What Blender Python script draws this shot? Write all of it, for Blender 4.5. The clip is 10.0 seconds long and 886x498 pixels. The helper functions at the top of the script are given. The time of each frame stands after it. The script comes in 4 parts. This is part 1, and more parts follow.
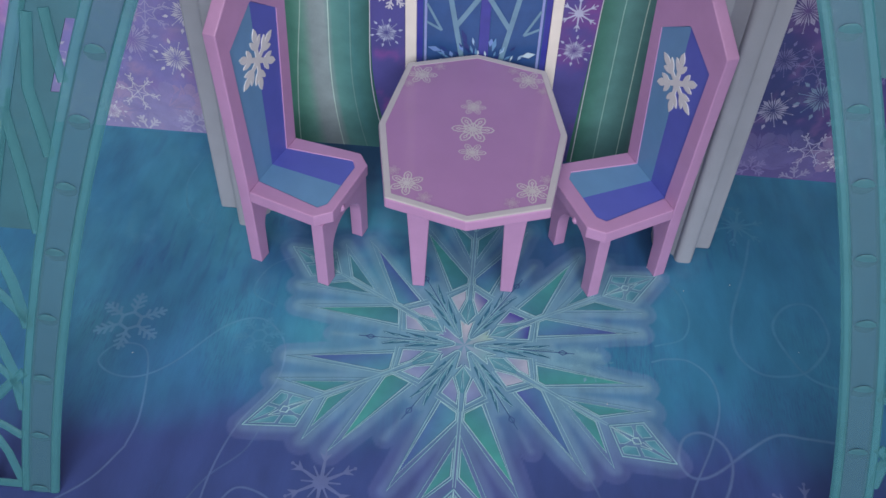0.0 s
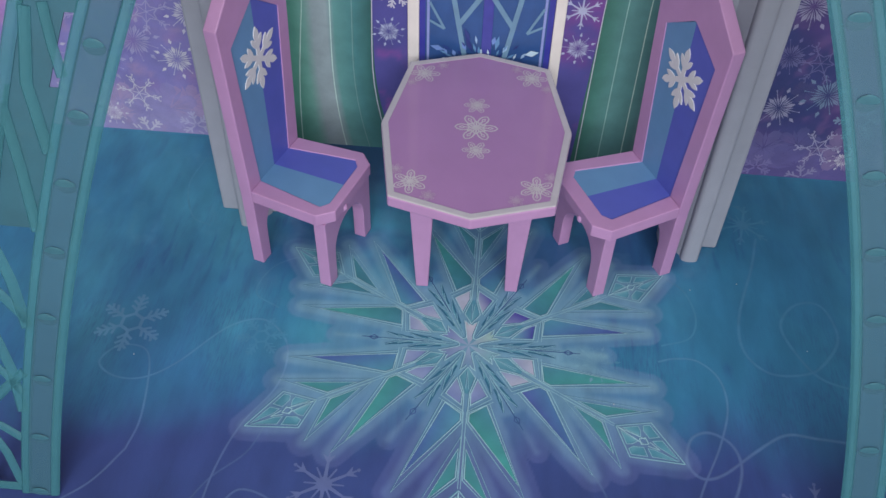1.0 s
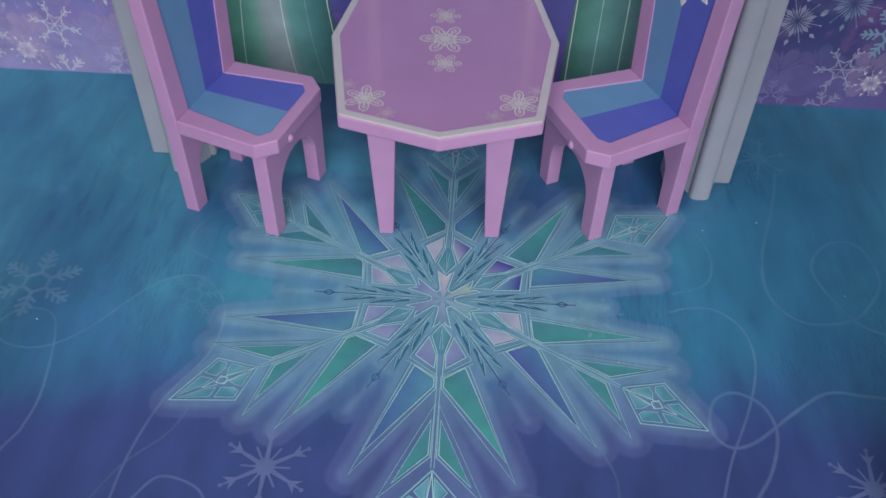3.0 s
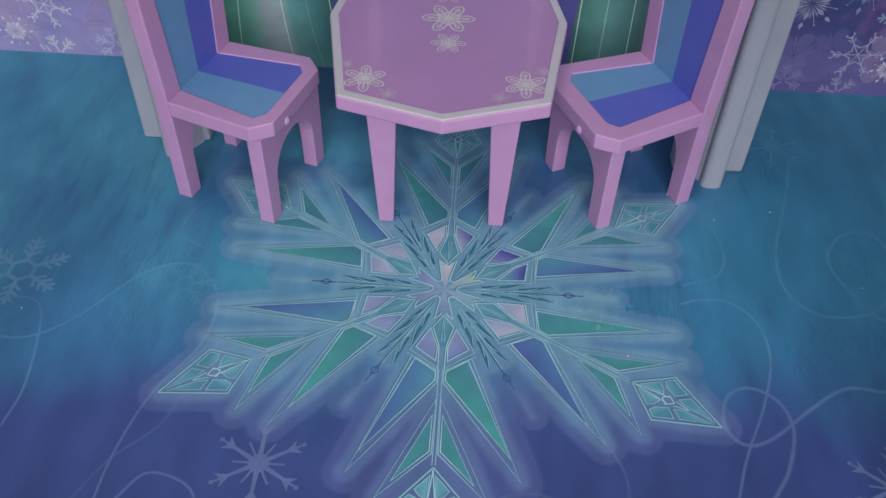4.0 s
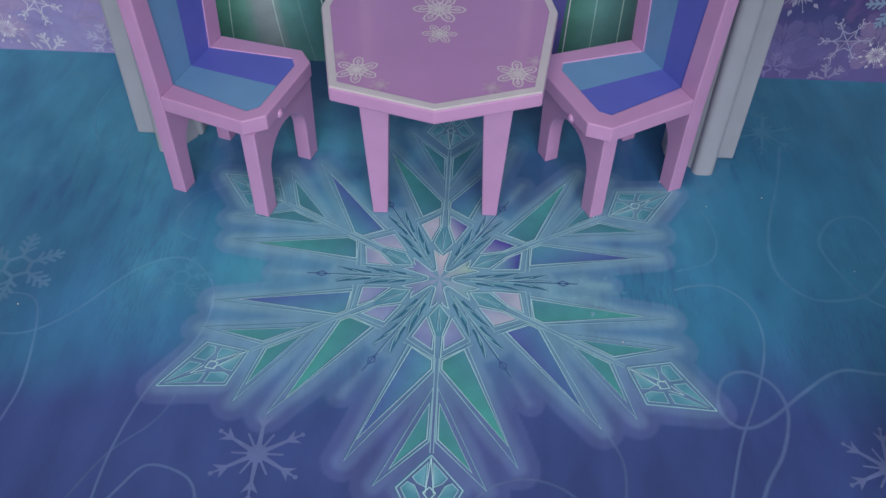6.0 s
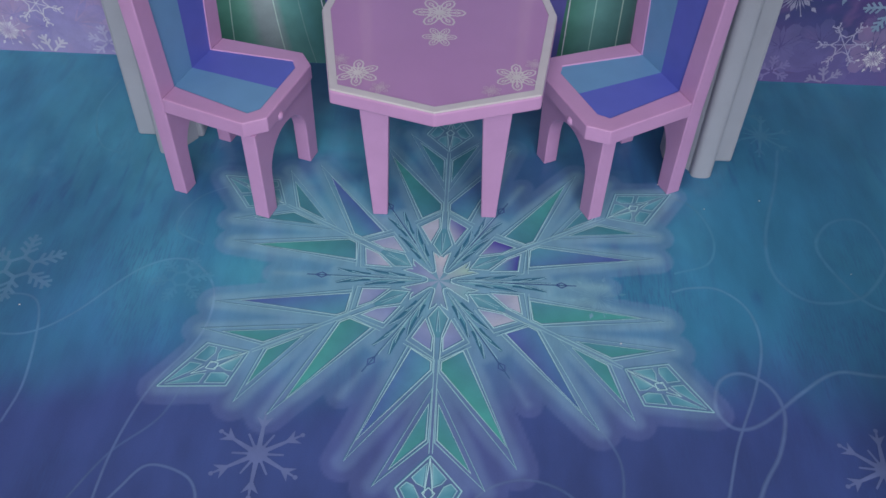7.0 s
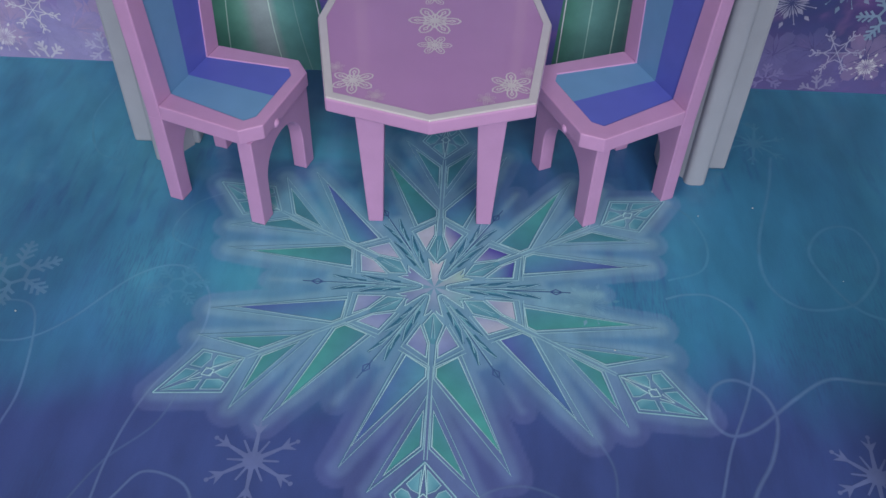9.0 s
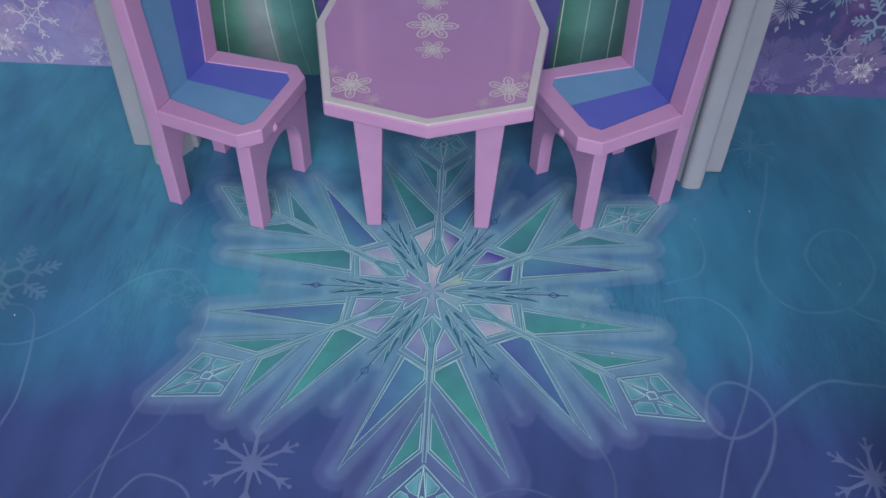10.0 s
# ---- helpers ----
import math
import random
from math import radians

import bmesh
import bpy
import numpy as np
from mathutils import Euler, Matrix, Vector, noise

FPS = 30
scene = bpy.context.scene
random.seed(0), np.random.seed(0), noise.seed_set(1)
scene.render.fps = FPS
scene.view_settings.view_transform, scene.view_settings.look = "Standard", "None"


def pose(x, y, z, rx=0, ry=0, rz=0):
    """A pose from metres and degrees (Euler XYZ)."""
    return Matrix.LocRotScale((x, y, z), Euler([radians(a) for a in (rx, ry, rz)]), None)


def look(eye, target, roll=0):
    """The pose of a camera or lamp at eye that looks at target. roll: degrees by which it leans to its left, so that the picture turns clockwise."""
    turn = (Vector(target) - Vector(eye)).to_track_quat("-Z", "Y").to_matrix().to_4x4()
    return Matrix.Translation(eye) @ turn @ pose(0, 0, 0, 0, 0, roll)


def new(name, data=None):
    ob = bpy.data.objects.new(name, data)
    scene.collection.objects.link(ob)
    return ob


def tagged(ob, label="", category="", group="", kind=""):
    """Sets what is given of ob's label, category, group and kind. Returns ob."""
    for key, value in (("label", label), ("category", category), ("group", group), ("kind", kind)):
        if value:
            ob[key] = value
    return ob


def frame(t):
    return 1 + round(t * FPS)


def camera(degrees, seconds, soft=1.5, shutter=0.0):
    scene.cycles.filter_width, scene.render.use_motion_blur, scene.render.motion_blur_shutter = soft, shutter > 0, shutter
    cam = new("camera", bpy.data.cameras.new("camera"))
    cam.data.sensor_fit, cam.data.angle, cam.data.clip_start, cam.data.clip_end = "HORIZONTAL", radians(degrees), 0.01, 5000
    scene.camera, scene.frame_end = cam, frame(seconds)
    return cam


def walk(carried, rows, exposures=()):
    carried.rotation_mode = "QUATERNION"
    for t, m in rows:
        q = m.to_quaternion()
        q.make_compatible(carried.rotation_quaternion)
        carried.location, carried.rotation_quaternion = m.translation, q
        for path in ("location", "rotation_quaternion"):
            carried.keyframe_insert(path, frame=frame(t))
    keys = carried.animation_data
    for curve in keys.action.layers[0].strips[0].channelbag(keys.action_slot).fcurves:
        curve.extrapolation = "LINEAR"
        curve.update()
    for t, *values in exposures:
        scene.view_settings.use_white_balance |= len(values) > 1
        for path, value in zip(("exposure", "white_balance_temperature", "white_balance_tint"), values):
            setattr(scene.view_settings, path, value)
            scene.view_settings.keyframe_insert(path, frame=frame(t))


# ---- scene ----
cam = camera(53.5, 10.0, soft=1.5, shutter=0.5)
PATH = [
    (0, (0.004, -0.591, 0.758), (-0.075, 0.797, -0.679), 2.4),
    (0.5, (0.005, -0.59, 0.755), (-0.078, 0.806, -0.675), 2.2),
    (1, (0.004, -0.591, 0.745), (-0.084, 0.809, -0.68), 1.9),
    (1.5, (0.005, -0.592, 0.739), (-0.078, 0.807, -0.687), 1.5),
    (2, (0.006, -0.59, 0.733), (-0.077, 0.812, -0.692), 1.3),
    (2.2, (0.01, -0.585, 0.711), (-0.078, 0.824, -0.706), 1.1),
    (2.3, (0.008, -0.579, 0.695), (-0.069, 0.83, -0.722), 1.7),
    (2.5, (0.009, -0.564, 0.663), (-0.054, 0.843, -0.758), 1.4),
    (2.8, (0.016, -0.539, 0.616), (-0.044, 0.869, -0.804), 1.1),
    (3, (0.018, -0.523, 0.592), (-0.038, 0.883, -0.83), 1.4),
    (3.2, (0.015, -0.514, 0.575), (-0.033, 0.894, -0.845), 2.1),
    (4.3, (0.014, -0.505, 0.564), (-0.037, 0.889, -0.869), 1.6),
    (4.5, (0.013, -0.506, 0.562), (-0.033, 0.89, -0.869), 1.5),
    (5, (0.013, -0.506, 0.563), (-0.033, 0.889, -0.87), 1.5),
    (5.5, (0.013, -0.507, 0.565), (-0.028, 0.885, -0.87), 1.9),
    (5.7, (0.015, -0.509, 0.565), (-0.029, 0.882, -0.872), 1.5),
    (6.8, (0.012, -0.514, 0.566), (-0.021, 0.88, -0.869), 1.2),
    (7, (0.014, -0.514, 0.569), (-0.022, 0.878, -0.866), 1.5),
    (7.5, (0.014, -0.516, 0.577), (-0.02, 0.879, -0.857), 2.0),
    (8, (0.014, -0.516, 0.576), (-0.018, 0.881, -0.855), 1.9),
    (8.5, (0.015, -0.515, 0.573), (-0.015, 0.882, -0.858), 1.9),
    (9, (0.015, -0.515, 0.573), (-0.013, 0.885, -0.855), 1.8),
    (9.5, (0.014, -0.514, 0.569), (-0.011, 0.888, -0.856), 1.7),
    (10, (0.015, -0.518, 0.574), (-0.009, 0.891, -0.846), 1.8),
]
walk(cam, [(t, look(eye, target, roll)) for t, eye, target, roll in PATH])

# ---- world, window light ----
world = bpy.data.worlds.new("sky")
scene.world = world
world.use_nodes = True
wn = world.node_tree
sky = wn.nodes.new("ShaderNodeTexSky")
sky.sky_type, sky.sun_disc = "NISHITA", False
sky.sun_elevation, sky.sun_rotation = radians(35), radians(160)
wn.links.new(sky.outputs["Color"], wn.nodes["Background"].inputs["Color"])
wn.nodes["Background"].inputs["Strength"].default_value = 0.1


def area_lamp(name, place, target, size, watts, colour):
    lamp = bpy.data.lights.new(name, "AREA")
    lamp.shape, lamp.size, lamp.size_y = "RECTANGLE", size[0], size[1]
    lamp.energy, lamp.color = watts, colour
    ob = new(name, lamp)
    ob.matrix_world = look(place, target)
    return ob


area_lamp("window_light", (0.25, -2.36, 1.55), (0.0, 0.2, 0.5), (1.9, 1.3), 70.0, (0.99, 0.985, 0.985))
# weak fill from above, added without a known fixture
area_lamp("overhead_fill", (-0.25, -0.75, 2.26), (-0.25, -0.7, 0.0), (0.5, 0.5), 10.0, (1.0, 0.97, 0.93))


# ---- materials ----
def lin(r, g, b):
    return tuple((c / 255 / 12.92) if c < 11 else ((c / 255 + 0.055) / 1.055) ** 2.4 for c in (r, g, b))


def material(name, colour, rough=0.5, scale=60.0, vary=0.12, bump=0.05, metal=0.0, see=0.0, coat=0.0, attribute="", fine=900.0, stretch=(1, 1, 1)):
    """A painted or printed surface: two scales of tone, a fine relief; see: share that lets light straight through."""
    m = bpy.data.materials.new(name)
    m.use_nodes = True
    n, k = m.node_tree.nodes, m.node_tree.links
    bs = n["Principled BSDF"]
    co = n.new("ShaderNodeTexCoord")
    mp = n.new("ShaderNodeMapping")
    mp.inputs["Scale"].default_value = stretch
    k.new(co.outputs["Object"], mp.inputs["Vector"])
    big, small = n.new("ShaderNodeTexNoise"), n.new("ShaderNodeTexNoise")
    big.inputs["Scale"].default_value, small.inputs["Scale"].default_value = scale, fine
    big.inputs["Detail"].default_value, small.inputs["Detail"].default_value = 5, 2
    k.new(mp.outputs["Vector"], big.inputs["Vector"])
    k.new(co.outputs["Object"], small.inputs["Vector"])
    both = n.new("ShaderNodeMath")
    both.operation = "MULTIPLY_ADD"
    both.inputs[1].default_value, both.inputs[2].default_value = 0.35, 0.0
    k.new(small.outputs["Fac"], both.inputs[0])
    add = n.new("ShaderNodeMath")
    add.operation = "ADD"
    k.new(big.outputs["Fac"], add.inputs[0])
    k.new(both.outputs[0], add.inputs[1])
    ramp = n.new("ShaderNodeMapRange")
    ramp.inputs["From Min"].default_value, ramp.inputs["From Max"].default_value = 0.35, 1.0
    ramp.inputs["To Min"].default_value, ramp.inputs["To Max"].default_value = 1 - vary, 1 + vary
    k.new(add.outputs[0], ramp.inputs["Value"])
    mul = n.new("ShaderNodeVectorMath")
    mul.operation = "MULTIPLY"
    if attribute:
        at = n.new("ShaderNodeAttribute")
        at.attribute_name = attribute
        k.new(at.outputs["Color"], mul.inputs[0])
    else:
        mul.inputs[0].default_value = colour
    k.new(ramp.outputs["Result"], mul.inputs[1])
    k.new(mul.outputs["Vector"], bs.inputs["Base Color"])
    bs.inputs["Roughness"].default_value, bs.inputs["Metallic"].default_value = rough, metal
    bs.inputs["Coat Weight"].default_value = coat
    if bump:
        bp = n.new("ShaderNodeBump")
        bp.inputs["Strength"].default_value, bp.inputs["Distance"].default_value = bump, 0.0006
        k.new(add.outputs[0], bp.inputs["Height"])
        k.new(bp.outputs["Normal"], bs.inputs["Normal"])
    if see:
        tr = n.new("ShaderNodeBsdfTransparent")
        tr.inputs["Color"].default_value = (*[0.6 + 0.4 * c for c in colour], 1)
        mx = n.new("ShaderNodeMixShader")
        mx.inputs[0].default_value = see
        k.new(bs.outputs[0], mx.inputs[1])
        k.new(tr.outputs[0], mx.inputs[2])
        k.new(mx.outputs[0], n["Material Output"].inputs["Surface"])
    return m


PINK = material("pink_paint", (0.445, 0.250, 0.468), 0.42, 35, 0.07, 0.10, coat=0.15)
PINK_TOP = material("pink_print", (0.350, 0.190, 0.400), 0.33, 25, 0.05, 0.03, coat=0.3)
EDGE_WHITE = material("white_edging", (0.46, 0.44, 0.49), 0.15, 50, 0.06, 0.03)
LIGHT_BLUE = material("light_blue_paint", (0.118, 0.262, 0.475), 0.5, 40, 0.07, 0.06)
DEEP_BLUE = material("deep_blue_paint", (0.088, 0.112, 0.47), 0.5, 40, 0.07, 0.06)
FLAKE_WHITE = material("white_paint", (0.62, 0.62, 0.66), 0.5, 80, 0.06, 0.05)
GREY = material("grey_paint", (0.33, 0.355, 0.43), 0.5, 30, 0.08, 0.10)
FLOOR_PRINT = material("floor_print", (1, 1, 1), 0.36, 38, 0.22, 0.05, attribute="print", stretch=(1.0, 0.35, 1.0))
n, k = FLOOR_PRINT.node_tree.nodes, FLOOR_PRINT.node_tree.links
coords, slant, brush, patch = n.new("ShaderNodeTexCoord"), n.new("ShaderNodeMapping"), n.new("ShaderNodeTexNoise"), n.new("ShaderNodeTexNoise")
slant.inputs["Scale"].default_value, slant.inputs["Rotation"].default_value = (520, 64, 1), (0, 0, radians(1))
k.new(coords.outputs["Object"], slant.inputs["Vector"])
k.new(slant.outputs["Vector"], brush.inputs["Vector"])
k.new(coords.outputs["Object"], patch.inputs["Vector"])
brush.inputs["Scale"].default_value, patch.inputs["Scale"].default_value = 1.0, 9.0
marks, where, lay, joined = n.new("ShaderNodeMapRange"), n.new("ShaderNodeMapRange"), n.new("ShaderNodeMix"), n.new("ShaderNodeMath")
for node, lo, hi, a, b in ((marks, 0.45, 0.68, 0.0, 1.0), (where, 0.44, 0.64, 0.0, 0.48)):
    node.inputs["From Min"].default_value, node.inputs["From Max"].default_value = lo, hi
    node.inputs["To Min"].default_value, node.inputs["To Max"].default_value = a, b
k.new(brush.outputs["Fac"], marks.inputs["Value"])
k.new(patch.outputs["Fac"], where.inputs["Value"])
joined.operation = "MULTIPLY"
k.new(marks.outputs["Result"], joined.inputs[0])
k.new(where.outputs["Result"], joined.inputs[1])
lay.data_type, lay.blend_type = "RGBA", "MIX"
base_in = n["Principled BSDF"].inputs["Base Color"]
k.new(base_in.links[0].from_socket, lay.inputs["A"])
lay.inputs["B"].default_value = (0.035, 0.075, 0.23, 1)
bare, thin = n.new("ShaderNodeAttribute"), n.new("ShaderNodeMath")      # fewer brush marks inside the star
bare.attribute_name, thin.operation = "print", "MULTIPLY"
k.new(joined.outputs[0], thin.inputs[0])
k.new(bare.outputs["Alpha"], thin.inputs[1])
k.new(thin.outputs[0], lay.inputs["Factor"])
k.new(lay.outputs["Result"], base_in)
PRINT = material("print", (1, 1, 1), 0.38, 60, 0.14, 0.03, attribute="print")
WALL_PRINT = material("wall_print", (1, 1, 1), 0.5, 22, 0.20, 0.03, attribute="print")
TABLE_FLAKE = material("pale_table_print", (0.50, 0.47, 0.52), 0.35, 80, 0.1, 0.02)
TABLE_HAZE = material("faint_table_print", (0.43, 0.33, 0.46), 0.35, 80, 0.1, 0.02)
TEAL = material("teal_plastic", (0.072, 0.275, 0.340), 0.55, 20, 0.14, 0.0, see=0.55)
TEAL_CORE = material("clear_teal_plastic", (0.076, 0.205, 0.295), 0.5, 14, 0.12, 0.0, see=0.55)
TEAL_SHEET = material("thin_teal_plastic", (0.034, 0.135, 0.188), 0.6, 30, 0.18, 0.0, see=0.24)
TEAL_STUD = material("teal_gem_plastic", (0.085, 0.255, 0.325), 0.35, 160, 0.10, 0.0, see=0.45)
LEAF = material("olive_plastic", (0.13, 0.20, 0.06), 0.45, 80, 0.3, 0.1)
GOLD = material("gold_bead", (0.55, 0.45, 0.25), 0.35, 200, 0.2, 0.1, metal=0.4)
PLASTER = material("plaster", (0.46, 0.445, 0.43), 0.85, 8, 0.08, 0.2, fine=300)
CARPET = material("carpet", (0.30, 0.28, 0.26), 0.95, 40, 0.2, 0.4, fine=600)


# ---- builders ----
def mesh_part(name, bm, mat, parent=None, label=""):
    me = bpy.data.meshes.new(name)
    bmesh.ops.recalc_face_normals(bm, faces=bm.faces)
    bm.to_mesh(me)
    bm.free()
    me.materials.append(mat)
    ob = new(name, me)
    if parent:
        ob.parent = parent
    if label:
        ob["label"] = label
    return ob


def prism(polygon, lift, bevel=0.0, skip=lambda a, b: False):
    """A polygon of (a, b) pushed out: lift(a, b, 0) and lift(a, b, 1) give its two faces."""
    bm = bmesh.new()
    low = [bm.verts.new(lift(a, b, 0)) for a, b in polygon]
    top = [bm.verts.new(lift(a, b, 1)) for a, b in polygon]
    bm.faces.new(low)
    bm.faces.new(top)
    n = len(polygon)
    for i in range(n):
        bm.faces.new((low[i], low[(i + 1) % n], top[(i + 1) % n], top[i]))
    bmesh.ops.recalc_face_normals(bm, faces=bm.faces)
    if bevel:
        edges = [e for e in bm.edges if not skip(e.verts[0].co, e.verts[1].co)]
        bmesh.ops.bevel(bm, geom=edges, offset=bevel, segments=2, affect="EDGES", profile=0.5, clamp_overlap=True)
    return bm


def ring(outer, inner, lift, bevel=0.0, rounds=2, skip=lambda a, b: False):
    """A frame between two polygons with the same number of corners."""
    bm = bmesh.new()
    v = [[bm.verts.new(lift(a, b, side)) for a, b in poly] for side in (0, 1) for poly in (outer, inner)]
    n = len(outer)
    for i in range(n):
        j = (i + 1) % n
        for a, b in ((0, 1), (1, 3), (3, 2), (2, 0)):
            bm.faces.new((v[a][i], v[a][j], v[b][j], v[b][i]))
    bmesh.ops.recalc_face_normals(bm, faces=bm.faces)
    if bevel:
        keep = set(v[0] + v[2])
        edges = [e for e in bm.edges if e.verts[0] in keep and e.verts[1] in keep and not skip(e.verts[0].co, e.verts[1].co)]
        bmesh.ops.bevel(bm, geom=edges, offset=bevel, segments=rounds, affect="EDGES", profile=0.5, clamp_overlap=True)
    return bm


def strip(points, width, close=False):
    """The outline of a band along points, as a list of quads in the plane."""
    pts = [Vector(p) for p in points]
    if close:
        pts.append(pts[0])
    sides = []
    for i, p in enumerate(pts):
        a = pts[i] - pts[i - 1] if i else pts[1] - pts[0]
        b = pts[i + 1] - pts[i] if i + 1 < len(pts) else a
        if close and i in (0, len(pts) - 1):
            a, b = pts[-1] - pts[-2], pts[1] - pts[0]
        a, b = a.normalized(), b.normalized()
        d = (a + b).normalized() if (a + b).length > 1e-6 else a
        nrm = Vector((-d.y, d.x))
        w = width * (0.5 / max(0.45, abs(d.dot(a))))
        sides.append((p + nrm * w, p - nrm * w))
    return [(sides[i][0], sides[i + 1][0], sides[i + 1][1], sides[i][1]) for i in range(len(sides) - 1)]


def smooth_line(points, steps=10):
    """A rounded line through a few points."""
    p = [Vector(q) for q in points]
    p = [2 * p[0] - p[1]] + p + [2 * p[-1] - p[-2]]
    out = []
    for i in range(1, len(p) - 2):
        for s in range(steps):
            t = s / steps
            out.append(0.5 * (2 * p[i] + (p[i + 1] - p[i - 1]) * t + (2 * p[i - 1] - 5 * p[i] + 4 * p[i + 1] - p[i + 2]) * t * t
                              + (3 * p[i] - p[i - 1] - 3 * p[i + 1] + p[i + 2]) * t ** 3))
    return out + [p[-2]]


def flat(name, polys, lift, mat, parent=None, label="", colours=None, out=(0, 0, 0)):
    """Flat polygons of a print, each laid a hair over the one before; colours: one colour for each corner of each polygon."""
    verts, faces, tints = [], [], []
    for i, poly in enumerate(polys):
        faces.append(tuple(range(len(verts), len(verts) + len(poly))))
        verts += [tuple(a + b * i for a, b in zip(lift(q[0], q[1]), out)) for q in poly]
        if colours:
            tints += list(colours[i])
    me = bpy.data.meshes.new(name)
    me.from_pydata(verts, [], faces)
    if colours:
        at = me.color_attributes.new("print", "FLOAT_COLOR", "POINT")
        at.data.foreach_set("color", np.array([(*c, 1.0) for c in tints], dtype=np.float32).ravel())
    me.materials.append(mat)
    ob = new(name, me)
    if parent:
        ob.parent = parent
    if label:
        ob["label"] = label
    return ob


def turned(points, angle, c=(0, 0)):
    k, s = math.cos(angle), math.sin(angle)
    return [(c[0] + k * x - s * y, c[1] + s * x + k * y) for x, y in points]


def flake(kind, radius, c=(0, 0), turn=0.0):
    """The polygons of a printed snowflake."""
    unit = []
    if kind == "line":          # drawn six-pointed star with thin forked arms
        w = 0.040
        for s in (1, -1):
            unit += strip([(0.50, 0), (0.26, 0.15 * s)], w)
            unit += strip([(0.78, 0), (0.96, 0.15 * s), (1.0, 0.10 * s)], w)
            unit += strip([(0.60, 0), (0.66, 0.10 * s), (0.76, 0.12 * s), (0.70, 0.03 * s)], w * 0.7)
        unit += strip([(0, 0), (0.50, 0)], w * 0.8) + strip([(0.50, 0), (0.9, 0)], w * 1.2)
    elif kind == "burst":       # cut petals with stones at their tips, thin dotted rays between
        for s in (1, -1):
            unit.append([(0.06, 0.002 * s), (0.30, 0.030 * s), (0.46, 0.085 * s), (0.64, 0.004 * s)])
            unit.append(turned([(0.16, 0), (0.42, 0.024), (0.60, 0.0), (0.42, -0.024)], radians(17 * s)))
        unit.append([(0.72, 0), (0.82, 0.075), (1.0, 0), (0.82, -0.075)])
        unit += [turned(q, radians(30)) for q in ([(0.06, 0), (0.40, 0.032), (0.55, 0), (0.40, -0.032)], [(0.5, -0.012), (0.82, -0.01), (0.82, 0.01), (0.5, 0.012)],
                                                  [(0.80, 0), (0.84, 0.035), (0.88, 0), (0.84, -0.035)])]
    elif kind == "bloom":       # broad soft petals
        unit += [[(0.05, 0), (0.32, 0.10), (0.60, 0.24), (0.84, 0.17), (0.90, 0.0), (0.84, -0.17), (0.60, -0.24), (0.32, -0.10)], [(0.2, 0), (0.55, 0.07), (1.0, 0), (0.55, -0.07)]]
        unit.append(turned([(0.1, 0), (0.5, 0.08), (0.8, 0), (0.5, -0.08)], radians(30)))
    elif kind == "twig":        # forked twigs
        unit += strip([(0.1, 0), (0.95, 0)], 0.10)
        for s in (1, -1):
            unit += strip([(0.45, 0), (0.66, 0.24 * s)], 0.10) + strip([(0.68, 0), (0.92, 0.22 * s)], 0.10)
    elif kind == "fern":        # broad arms with side shoots
        unit += strip([(0.26, 0), (1, 0)], 0.09)
        for s in (1, -1):
            for r, l in ((0.42, 0.26), (0.6, 0.26), (0.78, 0.2)):
                unit += strip([(r, 0), (r + l * 0.62, l * 0.75 * s)], 0.075)
        unit += strip([(0.3, 0.0), (0.15, 0.26)], 0.09)
    elif kind == "fork":        # long arms with forked heads, short spikes between
        unit.append([(0, -0.06), (0.7, -0.03), (0.7, 0.03), (0, 0.06)])
        unit.append([(0.56, 0), (0.86, 0.17), (0.76, 0.0), (0.86, -0.17)])
        unit.append([(0.7, -0.03), (0.9, -0.02), (0.9, 0.02), (0.7, 0.03)])
        unit.append(turned([(0.05 * math.cos(a) , 0.05 * math.sin(a)) for a in np.linspace(0, 6.283, 9)[:-1]], 0, (0.95, 0)))
        unit.append(turned([(0, -0.03), (0.52, -0.02), (0.52, 0.02), (0, 0.03)], radians(30)))
        unit.append(turned([(0, -0.02), (0.2, -0.05), (0.2, 0.05), (0, 0.02)], radians(30)))
    else:                       # open petals drawn with a line
        w = 0.068
        for s in (1, -1):
            unit += strip([(0.30, 0.02 * s), (0.44, 0.185 * s), (0.68, 0.215 * s), (0.87, 0.16 * s), (1.0, 0)], w)
            unit += strip([(0.52, 0.0), (0.66, 0.075 * s), (0.80, 0)], w * 0.8)
            unit += strip([(0.44, 0.185 * s), (0.33, 0.195 * s)], w)
        unit += strip([(0, 0), (0.54, 0)], w * 1.2)
        unit += [turned(q, radians(30)) for q in strip([(0.0, 0), (0.50, 0)], w * 1.3)]
    out = []
    for i in range(6):
        for q in unit:
            out.append([(x * radius, y * radius) for x, y in turned(q, turn + radians(60 * i))])
    return [[(x + c[0], y + c[1]) for x, y in q] for q in out]


# ---- unseen plain room added round the toy, toned to limit bounced light ----
def slab(name, low, high, mat, label, holes=()):
    bm = bmesh.new()
    bmesh.ops.create_cube(bm, size=1.0)
    mid, size = [(a + b) / 2 for a, b in zip(low, high)], [b - a for a, b in zip(low, high)]
    bmesh.ops.scale(bm, vec=size, verts=bm.verts)
    bmesh.ops.translate(bm, vec=mid, verts=bm.verts)
    return tagged(mesh_part(name, bm, mat), label, kind="structure")


